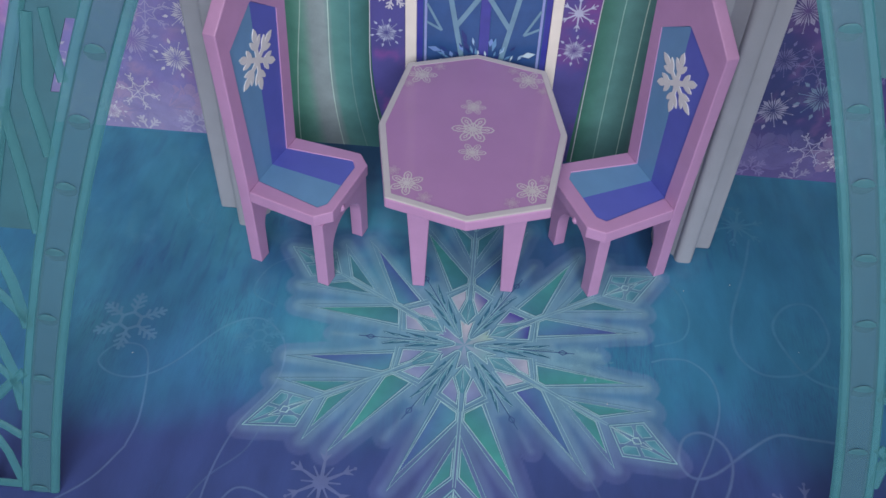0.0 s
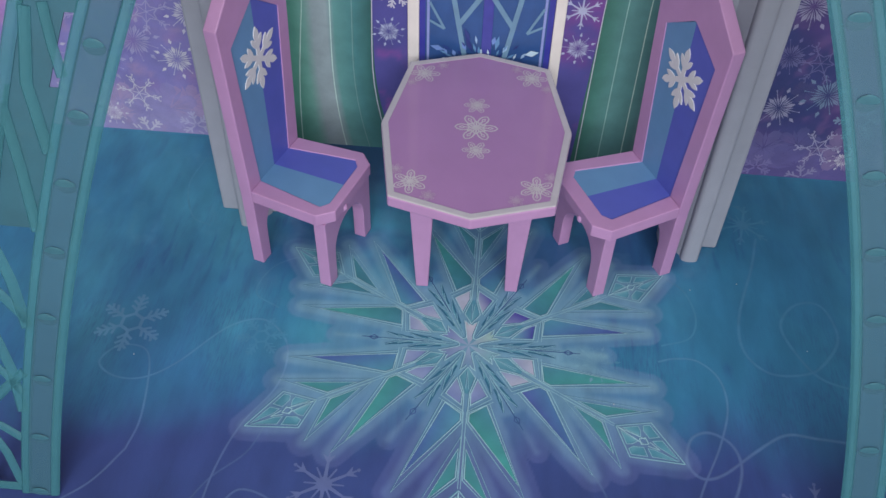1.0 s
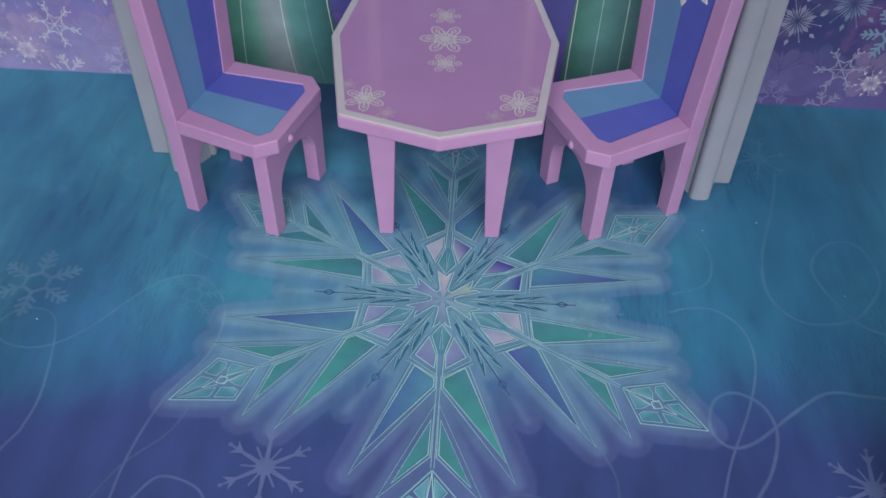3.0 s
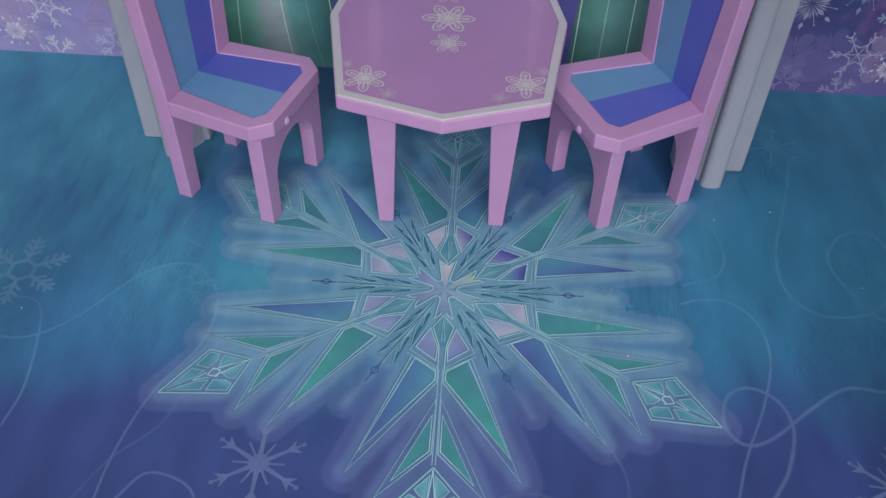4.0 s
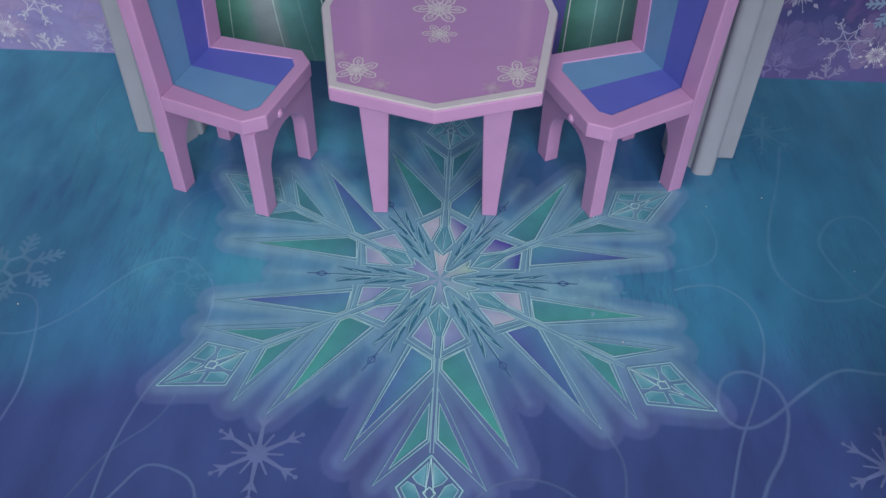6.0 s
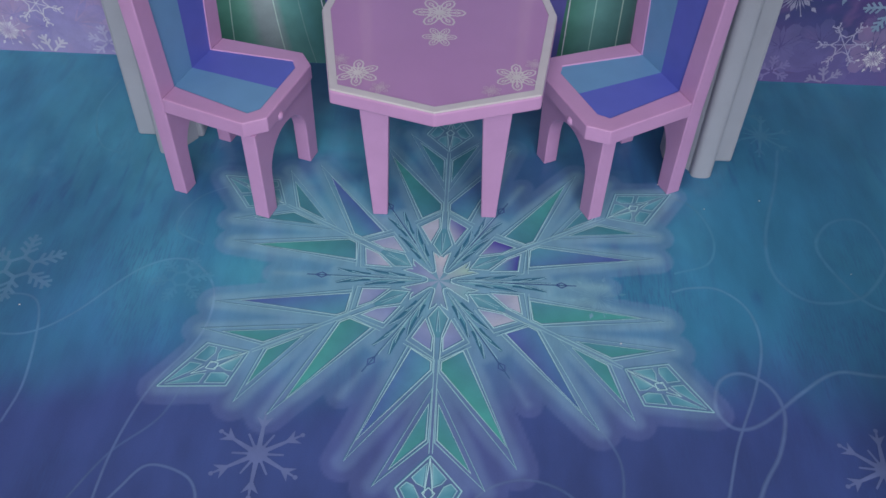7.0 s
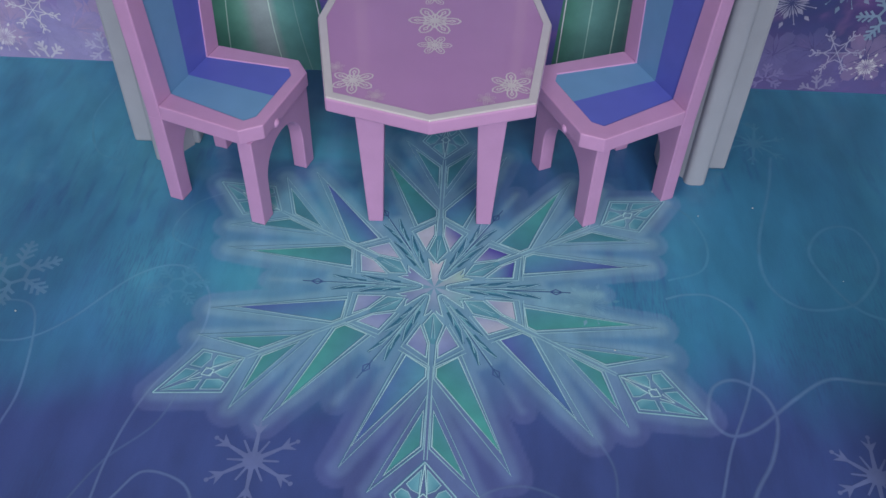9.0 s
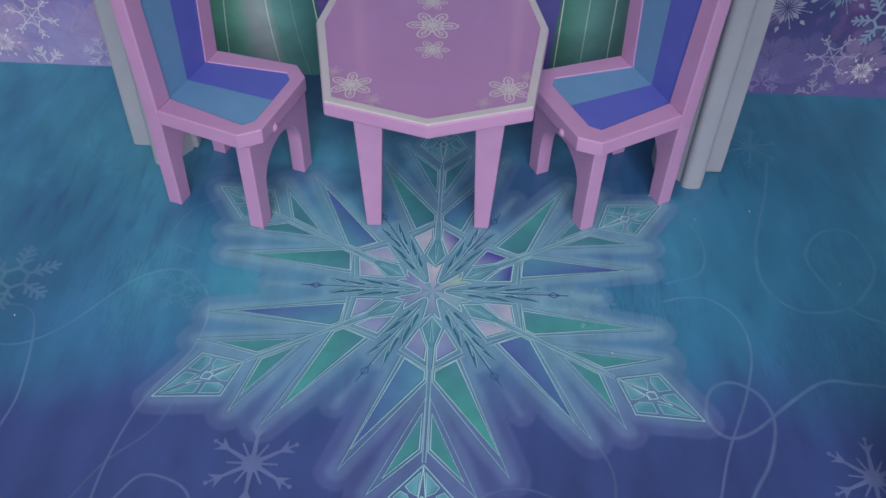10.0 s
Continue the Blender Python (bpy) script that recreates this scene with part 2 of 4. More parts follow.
slab("ground", (-2.1, -2.6, -0.12), (2.1, 1.6, -0.02), CARPET, "plain brown carpet under the toy castle")
slab("wall_east", (2.1, -2.6, -0.12), (2.2, 1.6, 2.4), PLASTER, "plain off-white room wall")
slab("wall_west", (-2.2, -2.6, -0.12), (-2.1, 1.6, 2.4), PLASTER, "plain off-white room wall")
slab("wall_far", (-2.2, 1.6, -0.12), (2.2, 1.7, 2.4), PLASTER, "plain off-white room wall")
slab("wall_window_low", (-2.2, -2.7, -0.12), (2.2, -2.6, 0.85), PLASTER, "plain off-white room wall below the window")
slab("wall_window_high", (-2.2, -2.7, 2.25), (2.2, -2.6, 2.4), PLASTER, "plain off-white room wall above the window")
slab("wall_window_west", (-2.2, -2.7, 0.85), (-0.75, -2.6, 2.25), PLASTER, "plain off-white room wall beside the window")
slab("wall_window_east", (1.25, -2.7, 0.85), (2.2, -2.6, 2.25), PLASTER, "plain off-white room wall beside the window")
slab("ceiling", (-2.2, -2.7, 2.4), (2.2, 1.7, 2.5), PLASTER, "plain off-white room ceiling")

# ---- the toy's printed floor ----
UNIT = 0.25          # from the middle of the star to the tip of an arm
WALL_Y = 0.322
TEAL_A, TEAL_B, INDIGO, DUSK = lin(54, 122, 160), lin(70, 147, 176), lin(56, 74, 132), lin(48, 62, 114)
HALO, HALO_RIM = lin(130, 172, 190), lin(122, 146, 186)
BLADE = [(0.295, 0.096), (0.350, 0.010), (0.396, 0.010), (0.727, 0.252)]
SMALL = [(0.460, 0.008), (0.652, 0.010), (0.803, 0.161)]
GEM = [(0.695, 0.0), (0.805, 0.092), (0.99, 0.0)]


def far_from(poly, x, y):
    """Distance from points to a polygon, nought inside."""
    d = np.full(x.shape, 9.0)
    inside = np.zeros(x.shape, bool)
    for (ax, ay), (bx, by) in zip(poly, poly[1:] + poly[:1]):
        t = np.clip(((x - ax) * (bx - ax) + (y - ay) * (by - ay)) / ((bx - ax) ** 2 + (by - ay) ** 2), 0, 1)
        d = np.minimum(d, np.hypot(x - ax - t * (bx - ax), y - ay - t * (by - ay)))
        inside ^= ((ay > y) != (by > y)) & (x < (bx - ax) * (y - ay) / (by - ay + 1e-12) + ax)
    return np.where(inside, 0.0, d)


def ease(a, b, x):
    t = np.clip((x - a) / (b - a), 0, 1)
    return t * t * (3 - 2 * t)


def blotch(x, y, size, seed):
    """Smooth chance values on a plane."""
    rng = np.random.RandomState(seed)
    total, amp = np.zeros(x.shape), 1.0
    for octave in range(4):
        table = rng.rand(64, 64)
        u, v = x / size * 2 ** octave + 17.3, y / size * 2 ** octave + 9.1
        i, j = np.floor(u).astype(int), np.floor(v).astype(int)
        f, g = u - i, v - j
        f, g = f * f * (3 - 2 * f), g * g * (3 - 2 * g)
        T = lambda a, b: table[a % 64, b % 64]
        total += amp * ((T(i, j) * (1 - f) + T(i + 1, j) * f) * (1 - g) + (T(i, j + 1) * (1 - f) + T(i + 1, j + 1) * f) * g - 0.5)
        amp *= 0.55
    return total


def colour_grid(name, us, vs, lift, tint, mat):
    """A sheet of small squares that carries its print as a colour on each corner."""
    U, V = np.meshgrid(us, vs)
    xyz = lift(U.ravel(), V.ravel())
    nu, nv = len(us), len(vs)
    k = np.arange(nu * nv).reshape(nv, nu)
    quads = np.stack([k[:-1, :-1], k[:-1, 1:], k[1:, 1:], k[1:, :-1]], -1).reshape(-1, 4)
    me = bpy.data.meshes.new(name)
    me.vertices.add(nu * nv)
    me.vertices.foreach_set("co", xyz.astype(np.float32).ravel())
    me.loops.add(quads.size)
    me.loops.foreach_set("vertex_index", quads.astype(np.int32).ravel())
    me.polygons.add(len(quads))
    me.polygons.foreach_set("loop_start", np.arange(0, quads.size, 4, dtype=np.int32))
    me.update(calc_edges=True)
    at = me.color_attributes.new("print", "FLOAT_COLOR", "POINT")
    rgb = tint(U.ravel(), V.ravel())
    if rgb.shape[1] == 3:
        rgb = np.concatenate([rgb, np.ones((len(rgb), 1))], 1)
    at.data.foreach_set("color", rgb.astype(np.float32).ravel())
    me.materials.append(mat)
    return new(name, me)


def mixed(a, b, f):
    return a * (1 - f[:, None]) + np.array(b)[None] * f[:, None]


def floor_tint(x, y, full=False):
    base = np.tile(np.array(TEAL_A), (len(x), 1))
    big, mid = blotch(x, y, 0.22, 1), blotch(x * 1.0 + y * 0.25, y * 0.4, 0.05, 2)
    base = mixed(base, TEAL_B, ease(-0.3, 0.6, big + 0.5 * mid))
    # brush marks, slanted
    streak = blotch(x * 3.0 - y * 0.15, y * 0.35 + x * 0.1, 0.03, 3)
    base = mixed(base, INDIGO, 0.22 * ease(0.15, 0.6, streak) * ease(-0.35, 0.35, blotch(x, y, 0.12, 4)))
    scratch = blotch(x * 2.6 + y * 0.12, y * 0.3 - x * 0.05, 0.016, 5)
    base = mixed(base, lin(44, 78, 140), 0.45 * ease(0.05, 0.5, scratch) * ease(0.0, 0.4, blotch(x, y, 0.10, 7)))
    base = mixed(base, lin(88, 152, 178), 0.30 * ease(0.1, 0.6, blotch(x * 1.4 + y * 0.3, y, 0.020, 9)) * ease(-0.2, 0.4, blotch(x, y, 0.16, 10)))
    edge = y + 0.112 + 0.05 * big + 0.03 * mid + 0.02 * np.abs(x)
    base = mixed(base, lin(52, 104, 152), 0.62 * ease(0.15, 0.0, edge - 0.10 * np.maximum(0, -x - 0.1)) * ease(0.02, -0.16, x))
    base = mixed(base, INDIGO, ease(0.045, -0.05, edge))
    base = mixed(base, DUSK, 0.7 * ease(-0.02, -0.16, edge + 0.1 * blotch(x, y, 0.15, 6)))
    # darker towards the back, most of all at the back right
    base = mixed(base, lin(40, 94, 130), 0.15 * ease(0.02, 0.24, y + 0.35 * np.abs(x + 0.02) - 0.1 + 0.1 * big))
    base = mixed(base, lin(38, 92, 126), 0.55 * ease(0.22, 0.42, x + 0.06 * big) * ease(0.10, 0.26, y + 0.05 * mid))
    # navy clouds with pale wisps towards the door; their depth also carries the table's shade
    cloud = blotch(x * 0.8, y, 0.075, 15)
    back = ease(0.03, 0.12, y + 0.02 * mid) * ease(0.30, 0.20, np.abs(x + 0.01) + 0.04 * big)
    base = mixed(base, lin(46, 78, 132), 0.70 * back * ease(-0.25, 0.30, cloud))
    base = mixed(base, lin(92, 136, 170), 0.30 * back * ease(0.10, 0.55, blotch(x, y * 1.3, 0.045, 16)))
    # shade below the table's far half, put into the floor colour
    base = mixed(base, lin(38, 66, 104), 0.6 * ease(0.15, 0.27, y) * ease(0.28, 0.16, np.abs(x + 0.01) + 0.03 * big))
    # deeper indigo towards the front right
    base = mixed(base, lin(44, 62, 120), 0.40 * ease(0.14, 0.34, x + 0.05 * big) * ease(0.02, -0.12, y + 0.04 * mid))
    # pale glow round the star
    u, v = x / UNIT, y / UNIT
    r, a = np.hypot(u, v), np.arctan2(v, u)
    a = (a - np.pi / 6 + np.pi / 6) % (np.pi / 3) - np.pi / 6      # angle from the nearest arm
    p, q = r * np.cos(a), np.abs(r * np.sin(a))
    d = np.minimum.reduce([far_from(BLADE, p, q), far_from(SMALL, p, q), far_from(GEM, p, q), np.maximum(r - 0.36, 0)])
    feather = far_from([(0.0, 0.0), (0.5, 0.29), (0.0, 0.012)], p, q)
    d = np.minimum(d, feather + 0.02)
    wob = 0.012 * blotch(x, y, 0.03, 8)
    low = ease(-0.02, -0.20, y + 0.04 * mid)                          # bluer and thinner over the indigo
    wisp = 1 + 0.16 * blotch(x * 0.35, y * 1.3, 0.016, 14)            # level brush wisps
    rim = mixed(np.tile(np.array(HALO_RIM), (len(x), 1)), lin(104, 114, 172), low)
    glow = mixed(np.tile(np.array(HALO), (len(x), 1)), lin(112, 140, 184), low)
    f = (0.30 - 0.06 * low) * (1 - 0.6 * ease(0.06, 0.18, y + 0.1 * big)) * ease(0.072, 0.064, d + 0.4 * wob) * wisp
    cover = ease(0.085, 0.04, d)
    base = base * (1 - f[:, None]) + rim * f[:, None]
    f = (0.44 - 0.10 * low) * (1 - 0.35 * ease(0.08, 0.2, y + 0.1 * big)) * ease(0.046, 0.014, d + wob) * wisp
    base = base * (1 - f[:, None]) + glow * f[:, None]
    puff = np.hypot((x - 0.118) / 0.034, (y + 0.006) / 0.018) + 0.5 * blotch(x, y, 0.012, 18)
    base = mixed(base, lin(132, 180, 194), 0.34 * ease(1.1, 0.5, puff))
    return np.concatenate([base, ((1 - 0.75 * cover) * (0.3 + 0.7 * ease(0.10, -0.02, y + 0.05 * big)))[:, None]], 1) if full else base


floor_lift = lambda z: (lambda x, y: np.stack([x, y, np.full(x.shape, z)], -1))
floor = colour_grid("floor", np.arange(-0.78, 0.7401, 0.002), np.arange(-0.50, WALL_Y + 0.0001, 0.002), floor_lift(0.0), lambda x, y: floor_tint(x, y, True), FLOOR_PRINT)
tagged(floor, "teal and indigo printed toy floor with a large ice star", "toy floor", kind="structure")
bm = bmesh.new()
bmesh.ops.create_cube(bm, size=1.0)
bmesh.ops.scale(bm, vec=(1.52, 0.84, 0.016), verts=bm.verts)
bmesh.ops.translate(bm, vec=(-0.02, -0.08, -0.0105), verts=bm.verts)
mesh_part("floor_board", bm, GREY, floor, "thin board under the printed floor")


FAINT, FAINTER, VIOLET = (lin(140, 172, 210), 0.20), (lin(140, 182, 206), 0.10), (lin(118, 132, 178), 0.46)


def over(ground, polys, ink, share):
    """The colour of a thin ink on what is printed below it, corner by corner."""
    pts = np.array([(q[0], q[1]) for poly in polys for q in poly])
    rgb = mixed(ground(pts[:, 0], pts[:, 1]), ink, np.full(len(pts), share))
    out, k = [], 0
    for poly in polys:
        out.append([tuple(c) for c in rgb[k:k + len(poly)]])
        k += len(poly)
    return out


def on_floor(z):
    return lambda x, y: (x, y, z)


def shade(c, k):
    return tuple(min(1.0, v * k) for v in c)


def shrunk(poly, d):
    """A polygon drawn in by d on every side."""
    n, out = len(poly), []
    turn = sum(poly[i][0] * poly[(i + 1) % n][1] - poly[(i + 1) % n][0] * poly[i][1] for i in range(n))
    d = d if turn > 0 else -d
    for i in range(n):
        a, b, c = Vector(poly[i - 1]), Vector(poly[i]), Vector(poly[(i + 1) % n])
        u, v = (b - a).normalized(), (c - b).normalized()
        m, k = Vector((-u.y, u.x)), Vector((-v.y, v.x))
        mid = (m + k).normalized()
        out.append(tuple(b + mid * (d / max(0.12, mid.dot(m)))))
    return out


def ice_star(parent):
    leaf, teal, ice = lin(72, 132, 154), lin(82, 144, 168), lin(108, 166, 184)
    blue, navy, indigo, violet = lin(78, 124, 168), lin(66, 100, 154), lin(70, 88, 158), lin(66, 60, 152)
    lilac, mauve, white = lin(136, 152, 190), lin(116, 132, 182), lin(164, 204, 214)
    blush = lin(170, 176, 198)
    # the cool blade of each arm: at the hub, at the spine, at the tip
    cool = ((blue, teal, lin(70, 76, 156)), (teal, blue, indigo), (navy, teal, indigo), (blue, teal, indigo), (blue, teal, indigo), (lin(78, 92, 160), blue, navy))
    # the stones' corners: towards the heart, at the spine twice, at the side
    both = lambda a, b: ((a, a, b, b), (a, a, b, b))
    stones = (((lilac, mauve, violet, violet), (ice, lilac, violet, violet)), ((blush, blush, blush, blush), (blush, blush, mauve, violet)), both(blush, lilac),
              both(mauve, lilac), both(lilac, mauve), both(lilac, blush))
    spokes = (lin(150, 186, 180), lin(190, 190, 204), mauve, lin(118, 140, 184), lin(112, 150, 184), lin(120, 170, 184))
    for arm in range(6):
        angle = radians(30 + 60 * arm)
        green = lin(64, 128, 144) if arm < 3 else lin(68, 144, 148)          # a duller green on the far arms

        def place(pts):
            out = []
            for x, y in turned([(UNIT * x, UNIT * y) for x, y in pts], angle):
                k = max(0.0, 1 - math.hypot(x, y) / 0.06)          # the heart sits a little aside
                out.append((x - 0.002 * k, y - 0.0008 * k))
            return out

        fills, tints, lines, ltint, darks, dtint = [], [], [], [], [], []

        def fill(pts, s, cols):
            fills.append(place([(x, y * s) for x, y in pts]))
            tints.append(cols)

        def line(pts, s, w=0.0040, close=True, tint=white, relief=1.1):
            for q in strip([(x, y * s) for x, y in pts], w, close):
                lines.append(place([tuple(c) for c in q]))
                ltint.append([tint] * 4)
            # a darker companion gives the drawn relief
            for q in strip([(x, y * s) for x, y in pts], w * relief, close) if relief else ():
                darks.append([(x - 0.0007, y + 0.0008) for x, y in place([tuple(c) for c in q])])
                dtint.append([lin(66, 114, 148)] * 4)

        def dark(pts, s, w=0.006, close=False, tint=lin(44, 92, 130)):
            for q in strip([(x, y * s) for x, y in pts], w, close):
                darks.append(place([tuple(c) for c in q]))
                dtint.append([tint] * 4)

        soft = lin(140, 184, 200)
        for s in (1, -1):
            hub, spine, tip = (leaf, shade(green, 0.92), lin(70, 156, 152)) if s > 0 else cool[arm]
            core = [(0.305, 0.085), (0.354, 0.0165), (0.388, 0.0165), (0.655, 0.2235)]
            fill(core, s, [hub, shade(spine, 0.9), spine, tip])
            line(BLADE, s, 0.0040, tint=soft)
            line(core, s, 0.0036)
            core = [(0.517, 0.0155), (0.644, 0.0165), (0.748, 0.119)]
            fill(core, s, [leaf, shade(green, 0.86), green])
            line(SMALL, s, 0.0038, tint=soft)
            line(core, s, 0.0034)
            # gem at the tip: four cut cells on each side of a small crystal
            for cell, cols in (([(0.722, 0.008), (0.770, 0.050), (0.788, 0.036), (0.800, 0.012)], (ice, teal, teal, ice)),
                               ([(0.786, 0.064), (0.806, 0.082), (0.862, 0.053), (0.832, 0.026), (0.796, 0.044)], (teal, leaf, leaf, teal, ice)),
                               ([(0.878, 0.044), (0.972, 0.003), (0.874, 0.010), (0.848, 0.020)], (leaf, ice, teal, teal))):
                fill(cell, s, cols)
                line(cell, s, 0.0030, tint=soft, relief=0.6)
            line([(0.697, 0.0), (0.806, 0.095), (0.997, 0.0)], s, 0.0042, close=False, tint=soft)
            line([(0.704, 0.0), (0.820, 0.012)], s, 0.0030, close=False)
            line([(0.800, 0.0), (0.818, 0.018), (0.842, 0.0)], s, 0.0036, close=False)
            line([(0.842, 0.010), (0.890, 0.0)], s, 0.0030, close=False)
            dark([(0.868, 0.052), (0.838, 0.022)], s, 0.004, tint=lin(70, 120, 150))
            # pale stones round the middle, inside a double hexagon
            stone = [(0.178, 0.043), (0.256, 0.0165), (0.312, 0.019), (0.261, 0.086)]
            fill(stone, s, stones[arm][0 if s > 0 else 1])
            line(stone, s, 0.0036)
            line([(0.168, 0.052), (0.272, 0.104), (0.342, 0.008)], s, 0.0034, close=False, tint=soft, relief=0.5)
            line([(0.286, 0.112), (0.352, 0.004)], s, 0.0026, close=False, tint=soft, relief=0)
            # kite and its facets
            fill([(0.118, 0.0), (0.172, 0.034), (0.250, 0.012), (0.256, 0.0)], s, [ice, shade(teal, 0.92), shade(teal, 0.86), teal])
            line([(0.118, 0.0), (0.172, 0.034), (0.250, 0.012), (0.345, 0.010)], s, 0.0034, close=False)
            line([(0.140, 0.0), (0.232, 0.006)], s, 0.0024, close=False, tint=soft)
            # spoke of the heart
            heart = spokes[arm]
            fill([(0.0, 0.0), (0.045, 0.013), (0.132, 0.028), (0.114, 0.0)], s, [lin(146, 164, 194), heart, shade(heart, 0.9), heart])
            line([(0.108, 0.007), (0.120, 0.013), (0.134, 0.031), (0.052, 0.0145), (0.040, 0.0150), (0.036, 0.0200)], s, 0.0042, close=False)
            # double spine
            line([(0.345, 0.0065), (0.45, 0.0058), (0.69, 0.005)], s, 0.0028, close=False, tint=soft, relief=0)
        # feather between two arms
        quill = lambda pts: turned(pts, radians(30))
        for s in (1, -1):
            for r0, r1, w in ((0.060, 0.185, 0.026), (0.100, 0.265, 0.036), (0.180, 0.315, 0.022), (0.215, 0.365, 0.032)):
                shoot = [(r0, 0.003 * s), (r0 + (r1 - r0) * 0.5, w * 0.62 * s), (r1, w * s), (r0 + (r1 - r0) * 0.66, w * 0.38 * s)]
                fill(quill(shoot), 1, [ice, shade(ice, 0.9), teal, shade(teal, 0.9)])
                dark(quill([shoot[1], ((shoot[1][0] + shoot[2][0]) / 2 + 0.006, (shoot[1][1] + shoot[2][1]) / 2), shoot[2]]), 1, 0.0090, tint=lin(48, 106, 136))
                dark(quill([shoot[2], shoot[3]]), 1, 0.0032, tint=lin(66, 100, 150))
                line(quill([shoot[0], shoot[3], shoot[2]]), 1, 0.0026, close=False, tint=soft)
        dark(quill([(0.398, 0), (0.418, 0.012), (0.440, 0), (0.418, -0.012)]), 1, 0.0044, close=True, tint=lin(60, 86, 142))
        dark(quill([(0.20, 0.0), (0.470, 0.0)]), 1, 0.0046, tint=lin(56, 92, 140))
        line(quill([(0.10, 0.004), (0.385, 0.004)]), 1, 0.0026, close=False, tint=soft)
        piece = flat("star_arm", fills, on_floor(0.00012), PRINT, parent, "printed ice blades in green, blue and lilac", tints, (0, 0, 1e-6))
        flat("dark_facet_line", darks, on_floor(0.00022), PRINT, piece, "dark blue facet lines", dtint, (0, 0, 5e-7))
        flat("pale_outline", lines, on_floor(0.00040), PRINT, piece, "pale ice outlines", ltint, (0, 0, 5e-7))


ice_star(floor)

def swirl(width, ink, *points):
    """A thin pale line of the floor's print through a few points, with a brighter middle."""
    bands = strip(smooth_line(points), width * 1.15)
    line = flat("swirl_line", bands, on_floor(0.00005), PRINT, floor, "thin pale swirling line", over(floor_tint, bands, ink[0], ink[1] * 0.42), (0, 0, 2e-7))
    bands = strip(smooth_line(points), width * 0.55)
    flat("line_heart", bands, on_floor(0.00010), PRINT, line, "brighter middle of the line", over(floor_tint, bands, ink[0], ink[1] * 0.95), (0, 0, 2e-7))


swirl(0.0022, FAINT, (-0.323, -0.161), (-0.320, -0.125), (-0.331, -0.064), (-0.345, -0.040), (-0.372, -0.040), (-0.385, -0.062), (-0.365, -0.078), (-0.335, -0.078), (-0.305, -0.056), (-0.264, -0.003), (-0.228, 0.0115), (-0.200, -0.011), (-0.191, -0.042), (-0.196, -0.078), (-0.220, -0.124), (-0.233, -0.179), (-0.236, -0.24))
swirl(0.0024, FAINT, (-0.323, -0.161), (-0.345, -0.200), (-0.385, -0.235))
swirl(0.0022, FAINTER, (-0.192, -0.10), (-0.205, -0.15), (-0.235, -0.185), (-0.255, -0.225))
swirl(0.0024, FAINT, (-0.232, -0.235), (-0.219, -0.212), (-0.204, -0.193), (-0.178, -0.198), (-0.165, -0.212), (-0.16, -0.24))
swirl(0.0024, FAINT, (0.20, -0.24), (0.217, -0.188), (0.230, -0.150), (0.253, -0.099), (0.266, -0.054), (0.262, -0.018), (0.242, 0.003), (0.218, 0.004), (0.20, -0.002))
swirl(0.0034, FAINT, (0.39, -0.085), (0.35, -0.082), (0.320, -0.081), (0.289, -0.1015), (0.252, -0.132), (0.230, -0.138), (0.218, -0.1215), (0.225, -0.095), (0.244, -0.086), (0.264, -0.098), (0.270, -0.123), (0.259, -0.158), (0.241, -0.187), (0.225, -0.225))
swirl(0.0032, (FAINT[0], 0.13), (0.335, 0.20), (0.322, 0.150), (0.296, 0.071), (0.294, 0.0225), (0.317, -0.005), (0.3555, -0.0025), (0.379, 0.015), (0.40, 0.05), (0.395, 0.09), (0.379, 0.1006), (0.356, 0.09), (0.340, 0.06), (0.352, 0.02), (0.372, -0.008), (0.41, -0.02))
swirl(0.0022, FAINTER, (0.19, 0.13), (0.232, 0.11), (0.247, 0.07), (0.238, 0.035), (0.205, 0.02))
swirl(0.0022, FAINTER, (-0.365, 0.275), (-0.372, 0.22), (-0.352, 0.165), (-0.325, 0.15))
swirl(0.0024, FAINTER, (0.02, -0.245), (0.035, -0.205), (0.07, -0.19), (0.105, -0.205), (0.112, -0.245))
swirl(0.0024, FAINTER, (0.125, -0.14), (0.14, -0.175), (0.135, -0.22), (0.12, -0.25))
swirl(0.002, FAINTER, (-0.20, 0.115), (-0.235, 0.09), (-0.245, 0.05), (-0.215, 0.03))
for kind, c, radius, turn, mat in (("fern", (-0.369, -0.007), 0.040, 0.5, (lin(140, 176, 210), 0.27)), ("fork", (-0.1265, -0.1795), 0.037, radians(90), VIOLET),
                                   ("fork", (0.333, -0.168), 0.036, radians(85), VIOLET), ("fork", (0.322, 0.222), 0.036, 0.3, FAINTER),
                                   ("fern", (-0.225, -0.012), 0.028, 0.2, (lin(140, 182, 206), 0.06)), ("fork", (0.30, 0.26), 0.03, 0.8, FAINTER), ("burst", (0.135, -0.012), 0.026, 0.2, (lin(150, 196, 204), 0.10))):
    bands = flake(kind, radius, c, turn)
    flat("floor_snowflake", bands, on_floor(0.00015), PRINT, floor, "pale printed snowflake", over(floor_tint, bands, *mat), (0, 0, 1e-6))

# ---- the back wall ----
LAV, LAV_PINK, NIGHT, PLUM = lin(130, 126, 190), lin(164, 124, 186), lin(52, 59, 112), lin(76, 58, 118)


def on_wall(proud):
    return lambda x, z: (x, WALL_Y - proud, z)


